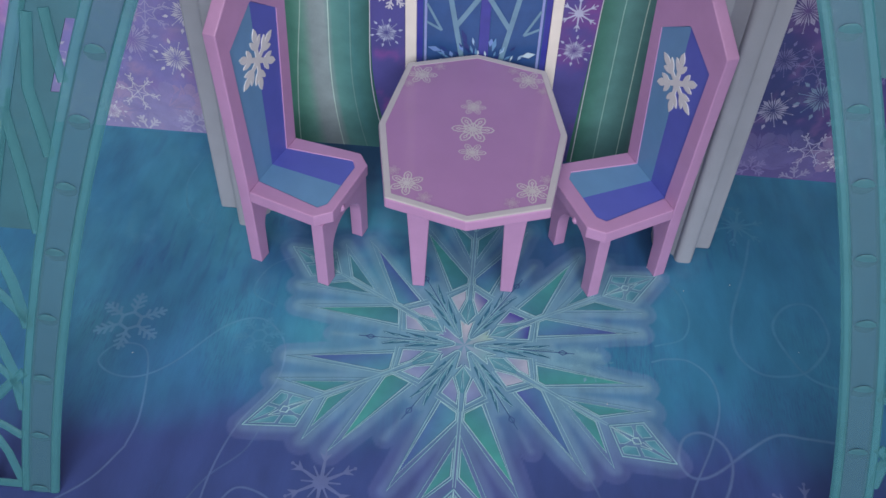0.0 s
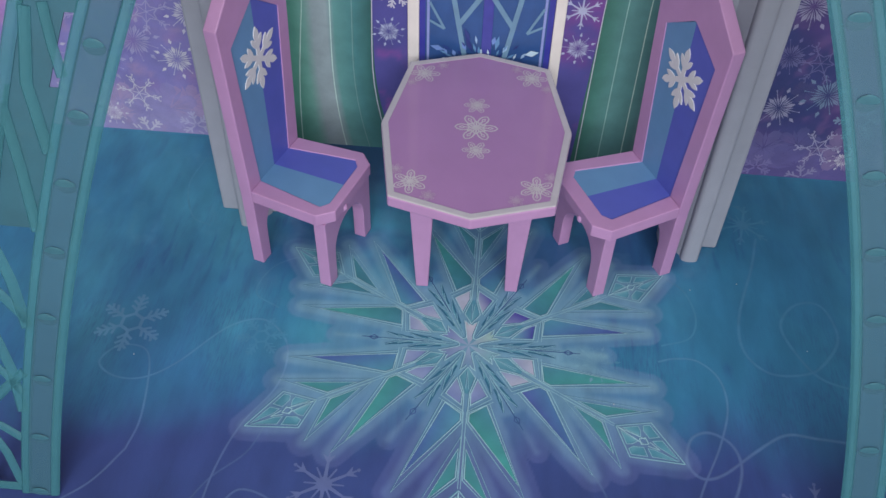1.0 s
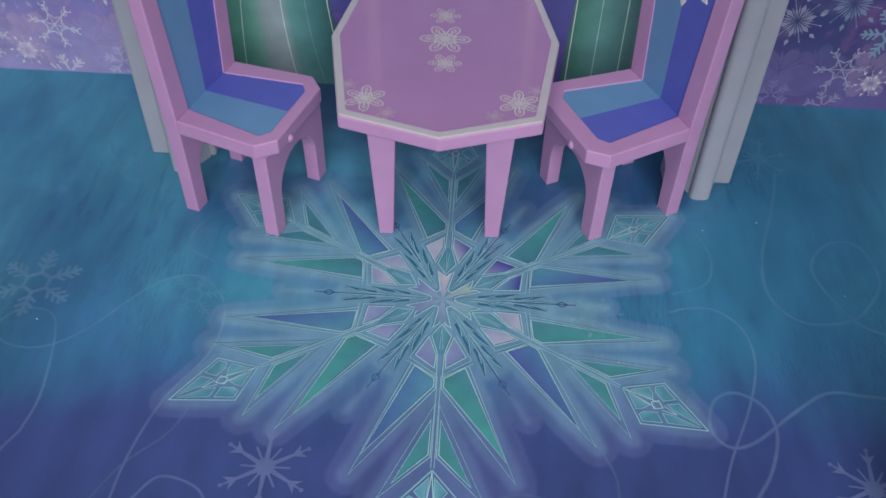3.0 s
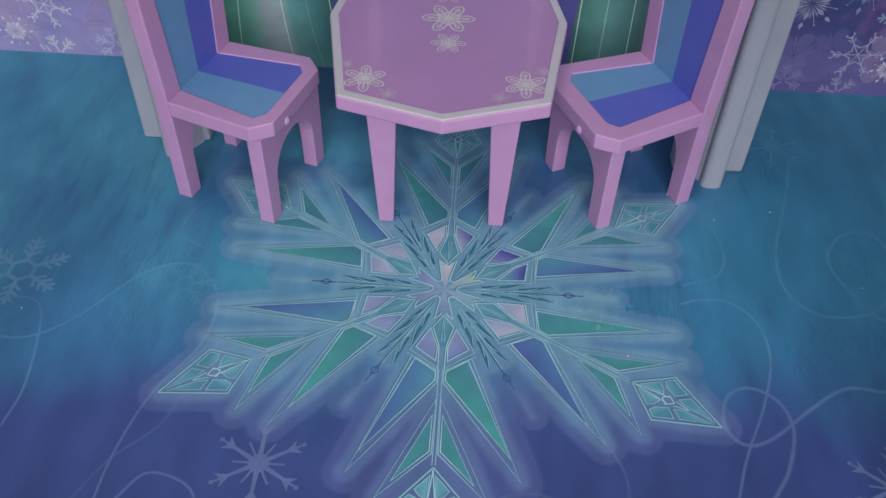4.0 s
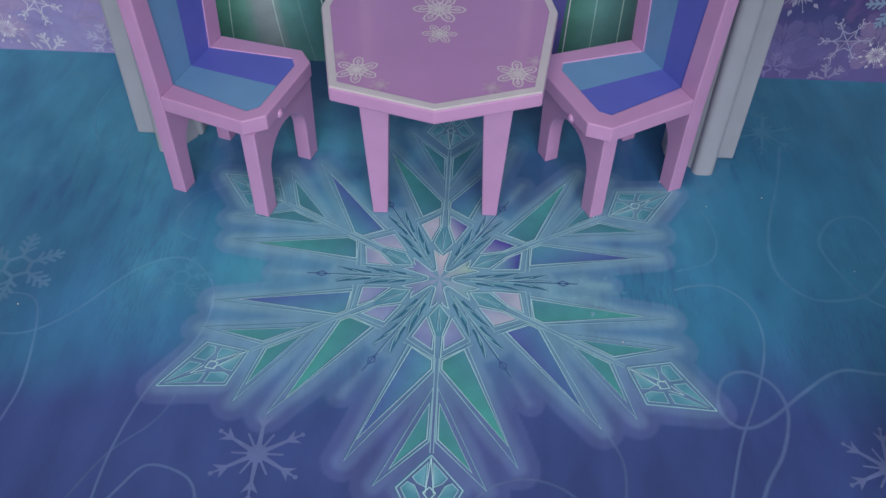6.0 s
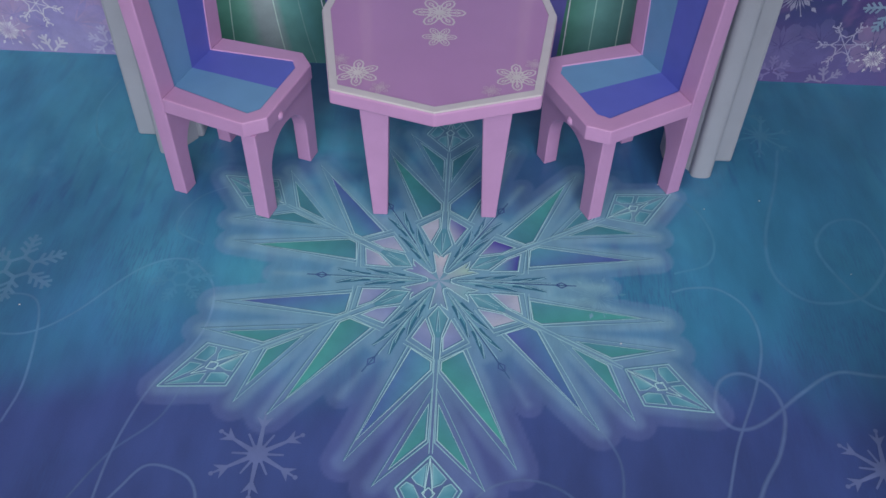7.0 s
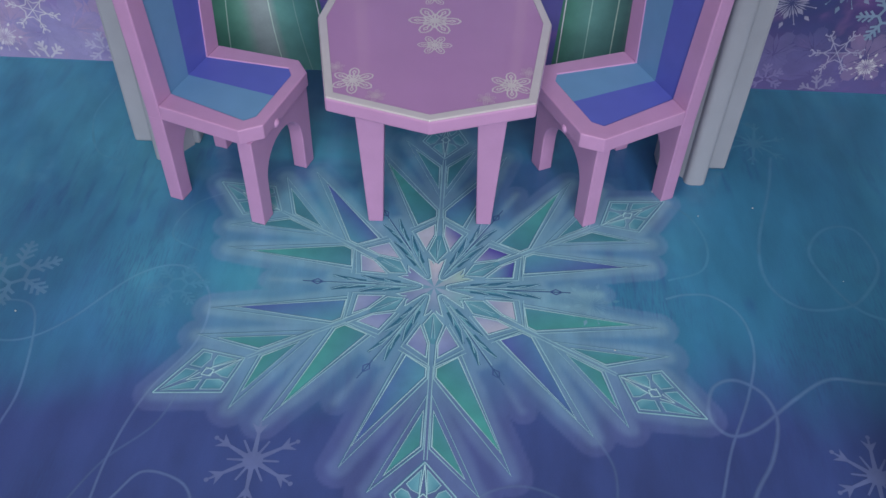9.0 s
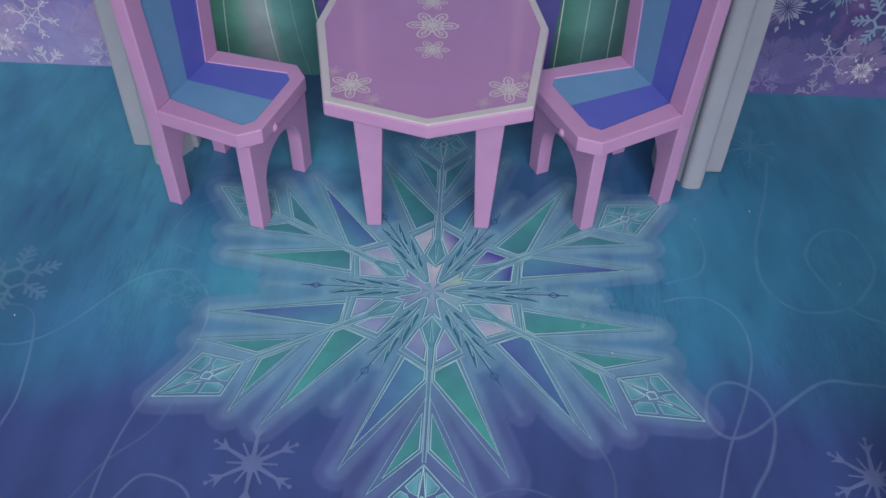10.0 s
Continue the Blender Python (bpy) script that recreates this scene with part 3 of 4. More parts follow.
def wall_tint(x, z):
    big, mid = blotch(x, z, 0.12, 11), blotch(x, z, 0.04, 12)
    left = mixed(np.tile(np.array(LAV), (len(x), 1)), LAV_PINK, ease(-0.1, 0.5, big + 0.4 * mid))
    left = mixed(left, lin(168, 160, 200), 0.5 * ease(0.09, 0.0, z + 0.05 * big))
    right = mixed(np.tile(np.array(NIGHT), (len(x), 1)), PLUM, ease(-0.15, 0.5, big + 0.4 * mid))
    right = mixed(right, lin(108, 96, 158), 0.6 * ease(0.10, 0.0, z + 0.05 * big))
    speck = blotch(x, z, 0.016, 13)
    left = mixed(left, lin(178, 150, 186), 0.5 * ease(0.1, 0.6, speck) * ease(-0.3, 0.4, mid))
    left = mixed(left, lin(108, 98, 176), 0.45 * ease(0.15, 0.7, -speck))
    right = mixed(right, lin(110, 84, 136), 0.5 * ease(0.1, 0.6, speck + 0.4 * mid))
    out = left * (x < 0)[:, None] + right * (x >= 0)[:, None]
    violet = mixed(np.tile(np.array(lin(76, 74, 142)), (len(x), 1)), lin(122, 66, 140), 0.8 * ease(0.1, 0.6, big + 0.5 * mid))
    violet = mixed(violet, lin(150, 78, 160), 0.6 * ease(0.25, 0.7, blotch(x, z, 0.03, 17)) * ease(0.2, 0.12, z))
    strip_on = ((x > -0.152) & (x < 0.13))
    out = np.where(strip_on[:, None], violet, out)
    return out


wall_lift = lambda x, z: np.stack([x, np.full(x.shape, WALL_Y), z], -1)
wall = colour_grid("wall_north", np.arange(-0.78, 0.7401, 0.005), np.arange(0.0, 0.6001, 0.005), wall_lift, wall_tint, WALL_PRINT)
tagged(wall, "violet printed cardboard back wall with pale snowflakes", "toy wall", kind="structure")
bm = bmesh.new()
bmesh.ops.create_cube(bm, size=1.0)
bmesh.ops.scale(bm, vec=(1.52, 0.010, 0.618), verts=bm.verts)
bmesh.ops.translate(bm, vec=(-0.02, WALL_Y + 0.0055, 0.291), verts=bm.verts)
mesh_part("backing_board", bm, GREY, wall, "plain board behind the print")


def curtain(parent, side):
    """A printed green column with pale seams, wider towards the floor."""
    c = -0.018
    green, grey = lin(90, 152, 138), lin(144, 161, 169)
    stops = [(0.128, lin(48, 92, 90)), (0.150, lin(70, 122, 126)), (0.174, lin(92, 142, 142)), (0.184, grey), (0.200, grey), (0.212, lin(110, 164, 154)), (0.225, green), (0.255, lin(90, 152, 134))]
    if side > 0:
        stops = [(0.128, lin(54, 104, 92)), (0.140, lin(68, 120, 112)), (0.165, lin(94, 144, 144)), (0.185, lin(92, 142, 142)), (0.200, lin(92, 136, 138)), (0.215, lin(134, 156, 160)), (0.235, lin(134, 152, 156)), (0.255, lin(70, 120, 106))]
    polys, tints = [], []
    zs = np.linspace(0.0, 0.6, 25)
    bulge = lambda x, z: c + side * (x + (0.25 - x) / 0.12 * ((0.003 + 0.05 * (z - 0.036)) if side > 0 else -1.1 * max(0.0, 0.15 - z) ** 2))
    for (x0, a), (x1, b) in zip(stops, stops[1:]):
        for z0, z1 in zip(zs, zs[1:]):
            polys.append([(bulge(x0, z0), z0), (bulge(x1, z0), z0), (bulge(x1, z1), z1), (bulge(x0, z1), z1)])
            tints.append([a, b, b, a])
    ob = flat("curtain_print", polys, on_wall(0.0002), PRINT, parent, "green and grey printed column with pale seams", tints)
    seams = ((0.128, lin(190, 190, 206)), (0.178, lin(186, 214, 210)), (0.210, lin(190, 220, 214)), (0.152, lin(112, 150, 150)))
    if side > 0:
        seams = ((0.128, lin(190, 190, 206)), (0.157, lin(150, 190, 186)), (0.186, lin(196, 222, 214)))
    for x, tone in seams:
        flare = 0.026 if x > 0.2 else 0.006
        line = [(bulge(x, z) + side * flare * max(0.0, 0.22 - z) / 0.22, z) for z in zs]
        quads = strip(line, 0.0011)
        flat("seam_line", quads, on_wall(0.0004), PRINT, ob, "thin pale seam", [[tone] * 4 for _ in quads])


curtain(wall, -1)
curtain(wall, 1)

def wall_flakes(name, rows, proud=0.0006):
    """Snowflakes of the wall's print: kind, middle, radius, turn in degrees, ink and its share."""
    for i, (kind, c, radius, turn, ink, share) in enumerate(rows):
        bands = [q for q in flake(kind, radius, c, radians(turn)) if min(p[1] for p in q) > 0.0006]
        flat("wall_snowflake", bands, on_wall(proud + 1.4e-5 * i), PRINT, wall, name, over(wall_tint, bands, ink, share), (0, -3e-7, 0))


SNOW, FROST, ROSE, HAZE, MIST = lin(216, 216, 226), lin(186, 186, 214), lin(190, 164, 194), lin(160, 156, 200), lin(150, 146, 196)
# pale side
wall_flakes("soft pale printed snowflake", (
    ("bloom", (-0.393, 0.052), 0.033, 10, ROSE, 0.36), ("bloom", (-0.420, 0.040), 0.046, 25, HAZE, 0.30), ("bloom", (-0.487, 0.046), 0.037, 5, ROSE, 0.36),
    ("bloom", (-0.448, 0.034), 0.040, 40, HAZE, 0.24), ("bloom", (-0.545, 0.075), 0.045, 15, HAZE, 0.3), ("burst", (-0.446, 0.142), 0.036, 12, FROST, 0.50)), 0.00045)
wall_flakes("white printed snowflake", (
    ("burst", (-0.3955, 0.118), 0.030, -20, SNOW, 0.85), ("line", (-0.4565, 0.062), 0.029, -15, SNOW, 0.80), ("burst", (-0.371, 0.184), 0.031, 12, SNOW, 0.75),
    ("line", (-0.421, 0.183), 0.031, 20, FROST, 0.55), ("twig", (-0.4555, 0.000), 0.025, 47, SNOW, 0.60), ("twig", (-0.389, 0.016), 0.023, 40, FROST, 0.60)))
wall_flakes("white printed snowflake", (
    ("burst", (-0.499, 0.027), 0.021, 0, SNOW, 0.80), ("burst", (-0.495, 0.110), 0.034, 5, FROST, 0.6), ("line", (-0.545, 0.045), 0.031, 0, SNOW, 0.7),
    ("burst", (-0.565, 0.12), 0.032, 20, SNOW, 0.6), ("line", (-0.50, 0.175), 0.03, 10, FROST, 0.5)))
# night side
wall_flakes("soft dim printed snowflake", (
    ("bloom", (0.352, 0.045), 0.034, 8, MIST, 0.17), ("bloom", (0.392, 0.053), 0.032, 25, MIST, 0.10), ("bloom", (0.450, 0.046), 0.036, 5, ROSE, 0.22),
    ("bloom", (0.400, 0.020), 0.040, 40, MIST, 0.09), ("bloom", (0.500, 0.08), 0.042, 12, MIST, 0.16), ("line", (0.383, 0.174), 0.030, 0, MIST, 0.32)), 0.00045)
wall_flakes("pale blue printed snowflake", (
    ("burst", (0.353, 0.108), 0.031, 20, FROST, 0.52), ("burst", (0.405, 0.131), 0.034, 22, lin(150, 180, 204), 0.42), ("line", (0.4185, 0.051), 0.029, 3, FROST, 0.55),
    ("twig", (0.412, 0.002), 0.022, 47, FROST, 0.34), ("twig", (0.351, 0.014), 0.021, 35, MIST, 0.40), ("burst", (0.4555, 0.035), 0.019, 10, SNOW, 0.72)))
wall_flakes("pale blue printed snowflake", (
    ("fern", (0.456, 0.098), 0.033, 5, lin(150, 186, 206), 0.45), ("burst", (0.352, 0.246), 0.034, 5, FROST, 0.5), ("burst", (0.345, 0.180), 0.028, 15, MIST, 0.35),
    ("burst", (0.51, 0.04), 0.03, 10, FROST, 0.4), ("line", (0.47, 0.18), 0.03, 20, MIST, 0.4)))
# violet strips beside the door
wall_flakes("pale printed snowflake", (
    ("burst", (-0.127, 0.178), 0.021, 15, lin(186, 196, 222), 0.75), ("twig", (-0.119, 0.228), 0.019, 15, SNOW, 0.7),
    ("burst", (0.099, 0.172), 0.022, 25, lin(186, 196, 222), 0.75), ("fork", (0.098, 0.222), 0.024, 30, lin(186, 196, 222), 0.75)))

rng = random.Random(21)
for i in range(24):
    x = rng.choice((-1, 1)) * rng.uniform(0.30, 0.60)
    z = rng.uniform(0.0, 0.30) if i % 2 else rng.uniform(0.0, 0.07)
    wall_flakes("faint printed snowflake", ((rng.choice(("bloom", "burst", "bloom")), (x, z + 0.012), rng.uniform(0.016, 0.036), rng.uniform(0, 60),
                                             rng.choice((ROSE, HAZE, MIST)), rng.uniform(0.06, 0.15) * (0.6 if x > 0 else 1.3)),), 0.00010 + 1.4e-5 * i)


def ice_door():
    door = tagged(new("door_1"), "blue toy double door with pale ice tracery and white frame", "door", kind="structure")
    x0, x1, mid = -0.090, 0.067, -0.0095
    boards = lambda a, b, z0, z1, d0, d1, name, mat, label="": mesh_part(name, prism([(a, z0), (b, z0), (b, z1), (a, z1)], lambda x, z, k: (x, WALL_Y - (d1 if k else d0), z), 0.0008), mat, door, label)
    for a, b in ((x0 - 0.0135, x0), (x1, x1 + 0.0125)):
        boards(a, b, 0.0, 0.42, 0.0005, 0.006, "door_frame", material("warm_white_paint", (0.70, 0.66, 0.64), 0.45, 40, 0.08, 0.05), "warm white upright")
    blue = lambda a, b: [a, a, b, b]
    for a, b in ((x0, mid), (mid, x1)):
        leaf = flat("door_leaf", [[(a, 0.0), (b, 0.0), (b, 0.2), (a, 0.2)], [(a, 0.2), (b, 0.2), (b, 0.42), (a, 0.42)]], on_wall(0.001), PRINT, door, "blue printed door leaf",
                    [blue(lin(34, 60, 112), lin(46, 82, 138)), blue(lin(46, 82, 138), lin(46, 78, 134))])
        s = 1 if a < mid - 0.01 else -1
        e = a if s > 0 else b
        post = [(e, 0.0), (e + s * 0.007, 0.0), (e + s * 0.007, 0.42), (e, 0.42)]
        rail = [(e + s * 0.009, 0.0), (e + s * 0.012, 0.0), (e + s * 0.012, 0.42), (e + s * 0.009, 0.42)]
        flat("edge_band", [post, rail], on_wall(0.0016), PRINT, leaf, "deep blue edge band", [[lin(54, 56, 150)] * 4, [lin(140, 150, 206)] * 4])
        bars, tints = [], []
        for p, q, w in (((e + s * 0.060, 0.125), (e + s * 0.026, 0.30), 0.006), ((e + s * 0.047, 0.195), (e + s * 0.080, 0.245), 0.006),
                        ((e + s * 0.012, 0.198), (e + s * 0.030, 0.188), 0.003), ((e + s * 0.030, 0.188), (e + s * 0.012, 0.222), 0.003)):
            bars += strip([p, q], w)
            tints.append([lin(108, 144, 172)] * 4)
        flat("tracery_bar", bars, on_wall(0.0022), PRINT, leaf, "pale blue tracery bars", tints, (0, -2e-5, 0))
        shards, tints = [], []
        rng = random.Random(5 if s > 0 else 6)
        for px, pz, l, ang in ((0.022, 0.172, 0.018, 165), (0.032, 0.168, 0.010, 120), (0.042, 0.166, 0.010, 110), (0.054, 0.176, 0.012, 118), (0.068, 0.186, 0.012, 100), (0.030, 0.156, 0.012, 190), (0.074, 0.17, 0.009, 80), (0.047, 0.152, 0.010, 140)):
            k = radians(ang)
            d = Vector((math.cos(k) * s, math.sin(k)))
            n = Vector((-d.y, d.x))
            p = Vector((e + s * px, pz - 0.010))
            w = l * rng.uniform(0.12, 0.26)
            shards.append([p - d * l * 0.5, p + n * w, p + d * l * 0.5, p - n * w])
            tints.append([lin(*rng.choice(((184, 208, 226), (150, 180, 214), (110, 140, 200))))] * 4)
        for i in range(16):
            k, r, l = radians(rng.uniform(8, 88)), rng.uniform(0.008, 0.05), rng.uniform(0.008, 0.022)
            d = Vector((-s * math.cos(k), math.sin(k)))
            n, p = Vector((-d.y, d.x)), Vector((mid - s * 0.006, 0.138)) + Vector((-s * math.cos(k), math.sin(k))) * r
            shards.append([p - d * l * 0.5, p + n * l * 0.14, p + d * l * 0.5, p - n * l * 0.14])
            tints.append([lin(*rng.choice(((40, 52, 118), (46, 66, 132), (44, 58, 126), (96, 140, 186))))] * 4)
        flat("ice_shard", shards, on_wall(0.0026), PRINT, leaf, "pale ice shards", tints, (0, -2e-5, 0))
    mesh_part("centre_post", prism([(mid - 0.006, 0.0), (mid + 0.006, 0.0), (mid + 0.006, 0.42), (mid - 0.006, 0.42)], lambda x, z, k: (x, WALL_Y - (0.0022 if k else 0.0012), z), 0.0008),
              material("deep_blue_print", (0.055, 0.06, 0.32), 0.4, 60, 0.15, 0.03), door, "deep blue post between the leaves")
    return door


ice_door()


# ---- grey uprights behind the chairs ----
def upright(x_out, x_rib0, x_rib1, x_in, y_flange, y_rib):
    ob = tagged(new("grey_upright"), "tall grey painted board with a rounded rib", "upright", "grey uprights beside the door")
    ob.location = ((x_out + x_in) / 2, y_flange, 0)
    loc = lambda x, y, z: (x - ob.location.x, y - ob.location.y, z)
    a, b = sorted((x_out, x_in))
    mesh_part("board", prism([(a, y_flange), (b, y_flange), (b, y_flange + 0.02), (a, y_flange + 0.02)], lambda x, y, k: loc(x, y, 0.56 * k), 0.003), GREY, ob)
    w = (x_rib1 - x_rib0) / 2
    m = (x_rib0 + x_rib1) / 2
    slant = 0.012 if m > 0 else 0.0      # the inner flank runs out at a slant
    outline = [(m - w - slant, y_flange - 0.0005)] + [(m - w * np.sign(math.cos(a)) * abs(math.cos(a)) ** 0.62, y_rib + 0.010 * (1 - max(0.0, math.sin(a)) ** 0.62)) for a in np.linspace(0, math.pi, 29)] + [(m + w + (0.012 - slant), y_flange - 0.0005)]
    bm = prism(outline, lambda x, y, k: loc(x, y, 0.56 * k))
    mesh_part("rib", bm, GREY, ob)
    return ob


upright(-0.3182, -0.290, -0.268, -0.250, 0.181, 0.153)
upright(0.284, 0.239, 0.260, 0.214, 0.177, 0.151)


# ---- chairs ----
def high_chair(drop, lift, reach, half_seat, peg_y):
    """Forward is +x, the front of the backrest at x = 0, feet at z = -lift; drop: how much lower the peak is."""
    chair = tagged(new("chair"), "pink toy chair with two-tone blue panels and white snowflake", "chair", "chairs beside the table")
    outer = [(-0.051, 0.0905), (0.051, 0.0905), (0.062, 0.306 - drop / 3), (0.020, 0.350 - drop), (-0.020, 0.350 - drop), (-0.062, 0.306 - drop / 3)]
    inner = [(-0.031, 0.1030), (0.031, 0.1030), (0.044, 0.279 - drop / 3), (0.0015, 0.311 - drop), (-0.0015, 0.311 - drop), (-0.044, 0.279 - drop / 3)]
    back = mesh_part("backrest", ring(outer, inner, lambda y, z, k: (-0.014 if k == 0 else 0.0, y, z), 0.0012, skip=lambda a, b: a.z < 0.091 and b.z < 0.091), PINK, chair)
    for s, mat, label in ((-1, LIGHT_BLUE, "light blue half panel"), (1, DEEP_BLUE, "deep blue half panel")):
        poly = [(0.0, 0.1030), (0.031 * s, 0.1030), (0.044 * s, 0.279 - drop / 3), (0.0, 0.311 - drop)]
        mesh_part("back_panel", prism(poly, lambda y, z, k: (-0.011 if k == 0 else -0.0014, y, z)), mat, back, label)
    side = [(0.34, 0.075), (0.385, 0.13), (0.46, 0.20), (0.57, 0.255), (0.69, 0.27), (0.685, 0.20), (0.64, 0.13), (0.575, 0.065), (0.65, 0.10), (0.75, 0.12), (0.86, 0.095)]
    arm = [(0.14, -0.081)] + [(a, -b) for a, b in side] + [(1.0, 0.0)] + side[::-1]
    outline = [q for i in range(6) for q in turned(arm, radians(30 + 60 * i))]
    cut = prism([(0.0355 * y, 0.2445 - 0.9 * drop + 0.0360 * z) for y, z in outline], lambda y, z, k: (-0.0013 if k == 0 else -0.0003, y, z))
    mesh_part("snowflake", cut, FLAKE_WHITE, back, "white raised snowflake")
    rim_out = [(0.0, -0.0515), (reach - 0.0155, -half_seat), (reach, 0.015 - half_seat), (reach, half_seat - 0.015), (reach - 0.0155, half_seat), (0.0, 0.0515)]
    rim_in = [(0.0, -0.031), (0.078, -0.042), (0.085, -0.033), (0.085, 0.033), (0.078, 0.042), (0.0, 0.031)]
    seat = mesh_part("seat", prism(rim_out + rim_in[::-1], lambda x, y, k: (x, y, 0.0905 if k == 0 else 0.1055), 0.0011), PINK, chair)
    for s, mat, label in ((-1, LIGHT_BLUE, "light blue half panel"), (1, DEEP_BLUE, "deep blue half panel")):
        poly = [(-0.0012, 0.0), (0.085, 0.0), (0.085, 0.033 * s), (0.078, 0.042 * s), (-0.0012, 0.031 * s)]
        mesh_part("seat_panel", prism(poly, lambda x, y, k: (x, y, 0.092 if k == 0 else 0.1044)), mat, seat, label)
    for x0, x1, half in ((-0.0140, 0.0, 0.0509), (0.0745, 0.0885, 0.0530)):
        for s in (-1, 1):
            arch = [(half - 0.0185 - (half - 0.0185) * (1 - math.cos(a)), 0.034 + 0.034 * math.sin(a)) for a in np.linspace(0.0, math.pi / 2, 9)]
            arch[-1] = (0.0, arch[-1][1])
            outline = [(half - 0.001, -lift), (half, 0.0903), (0.0, 0.0903)] + arch[::-1] + [(half - 0.0175, -lift)]
            bm = prism([(y * s, z) for y, z in outline], lambda y, z, k, a=x0, b=x1: (a if k == 0 else b, y, z), 0.0009,
                       skip=lambda p, q: abs(p.y) < 1e-5 and abs(q.y) < 1e-5 or (p.z > 0.0895 and q.z > 0.0895))
            mesh_part("leg", bm, PINK, chair)
    bm = bmesh.new()
    bmesh.ops.create_uvsphere(bm, u_segments=14, v_segments=8, radius=0.0050)
    bmesh.ops.translate(bm, vec=(reach - 0.0025, peg_y, 0.0922), verts=bm.verts)
    for f in bm.faces:
        f.smooth = True
    mesh_part("peg", bm, PINK, chair)
    return chair


high_chair(0.003, 0.0065, 0.0965, 0.057, -0.020).matrix_basis = pose(-0.2318, 0.1430, 0.0065, 0, 0, -17.5)
high_chair(0.009, 0.0040, 0.1025, 0.059, 0.018).matrix_basis = pose(0.1902, 0.1690, 0.0040, 0, 0, 206)


# ---- table ----
def octagon_table():
    table = tagged(new("table"), "pink octagonal toy table with white edging and snowflakes", "table")
    shape = lambda g: [(x * g[0], y * g[1]) for x, y in ((0, -0.1455), (0.0840, -0.1185), (0.1036, 0.0), (0.0825, 0.119), (0, 0.1455), (-0.0825, 0.119), (-0.1036, 0.0), (-0.0840, -0.1185))]
    full, inset = shape((1, 1)), shape((0.925, 0.945))
    top = mesh_part("tabletop", prism(full, lambda x, y, k: (x, y, 0.1462 if k == 0 else 0.1592), 0.0016), PINK, table)
    mesh_part("edging", ring(shape((0.997, 0.998)), inset, lambda x, y, k: (x, y, 0.1585 if k == 0 else 0.1604), 0.0017, 1), EDGE_WHITE, top, "off-white edging band")
    flat("top_print", [inset], lambda x, y: (x, y, 0.1597), PINK_TOP, top, "mauve printed top")
    for c, r, turn in (((0.0, 0.0), 0.0232, 0), ((-0.001, 0.040), 0.0142, 0), ((0.001, -0.039), 0.0148, 0),
                       ((-0.0635, 0.097), 0.0178, 0), ((0.061, 0.098), 0.0178, 0), ((-0.0635, -0.0945), 0.0180, 30), ((0.0645, -0.0945), 0.0180, 30)):
        flat("snowflake_print", flake("open", r, c, radians(turn)), lambda x, y: (x, y, 0.1599), TABLE_FLAKE, top, "pale printed snowflake", out=(0, 0, 1.2e-6))
    for sx in (-1, 1):
        for x, y, r in ((0.0795, -0.076, 0.0078), (0.044, -0.114, 0.0082), (0.0775, 0.078, 0.0072), (0.0435, 0.115, 0.0072)):
            flat("snowflake_print", flake("open", r, (sx * x, y), radians(20)), lambda x, y: (x, y, 0.1599), TABLE_HAZE, top, "faint printed snowflake", out=(0, 0, 1.2e-6))
    for sx in (-1, 1):
        for sy in (-1, 1):
            bm = bmesh.new()
            rings = []
            for z, wx, wy in ((0.0, 0.0068, 0.0062), (0.1461, 0.0134, 0.0085)):
                cx, cy = sx * (0.0505 + 0.0015 * z / 0.146), sy * 0.085
                rings.append([bm.verts.new((cx + a * wx, cy + b * wy, z)) for a, b in ((-1, -1), (1, -1), (1, 1), (-1, 1))])
            for i in range(4):
                bm.faces.new((rings[0][i], rings[0][(i + 1) % 4], rings[1][(i + 1) % 4], rings[1][i]))
            bm.faces.new(rings[0])
            bm.faces.new(rings[1])
            bmesh.ops.bevel(bm, geom=list(bm.edges), offset=0.0009, segments=2, affect="EDGES", profile=0.5)
            mesh_part("leg", bm, PINK, table)
    return table


octagon_table().matrix_basis = pose(-0.0122, 0.1715, 0, 0, 0, 1.2)


# ---- the arch in front ----
LEAN_Y, SLOPE = -0.215, 0.38
NORMAL = Vector((0, -1, SLOPE)).normalized()


def on_arch(x, z, out):
    return Vector((x, LEAN_Y + SLOPE * z, z)) + NORMAL * out


def bar(path, widths, d0, d1, bevel=0.0015):
    """A band in the arch's plane along (x, z) points."""
    bm = bmesh.new()
    rings = []
    for i, (x, z) in enumerate(path):
        a = Vector(path[max(0, i - 1)])
        b = Vector(path[min(len(path) - 1, i + 1)])
        d = (b - a).normalized()
        w = widths / 2
        n = Vector((-d.y, d.x)) * w
        e = min(bevel, w * 0.45)
        m = Vector((-d.y, d.x))
        p = Vector((x, z))
        sect = [(p + n, d0), (p + n, d1 - e), (p + n - m * e, d1), (p - n + m * e, d1), (p - n, d1 - e), (p - n, d0)]
        rings.append([bm.verts.new(on_arch(q.x, max(q.y, 0.0012), o)) for q, o in sect])
    for r, t in zip(rings, rings[1:]):
        for j in range(6):
            bm.faces.new((r[j], r[(j + 1) % 6], t[(j + 1) % 6], t[j]))
    bm.faces.new(rings[0])
    bm.faces.new(rings[-1])
    return bm


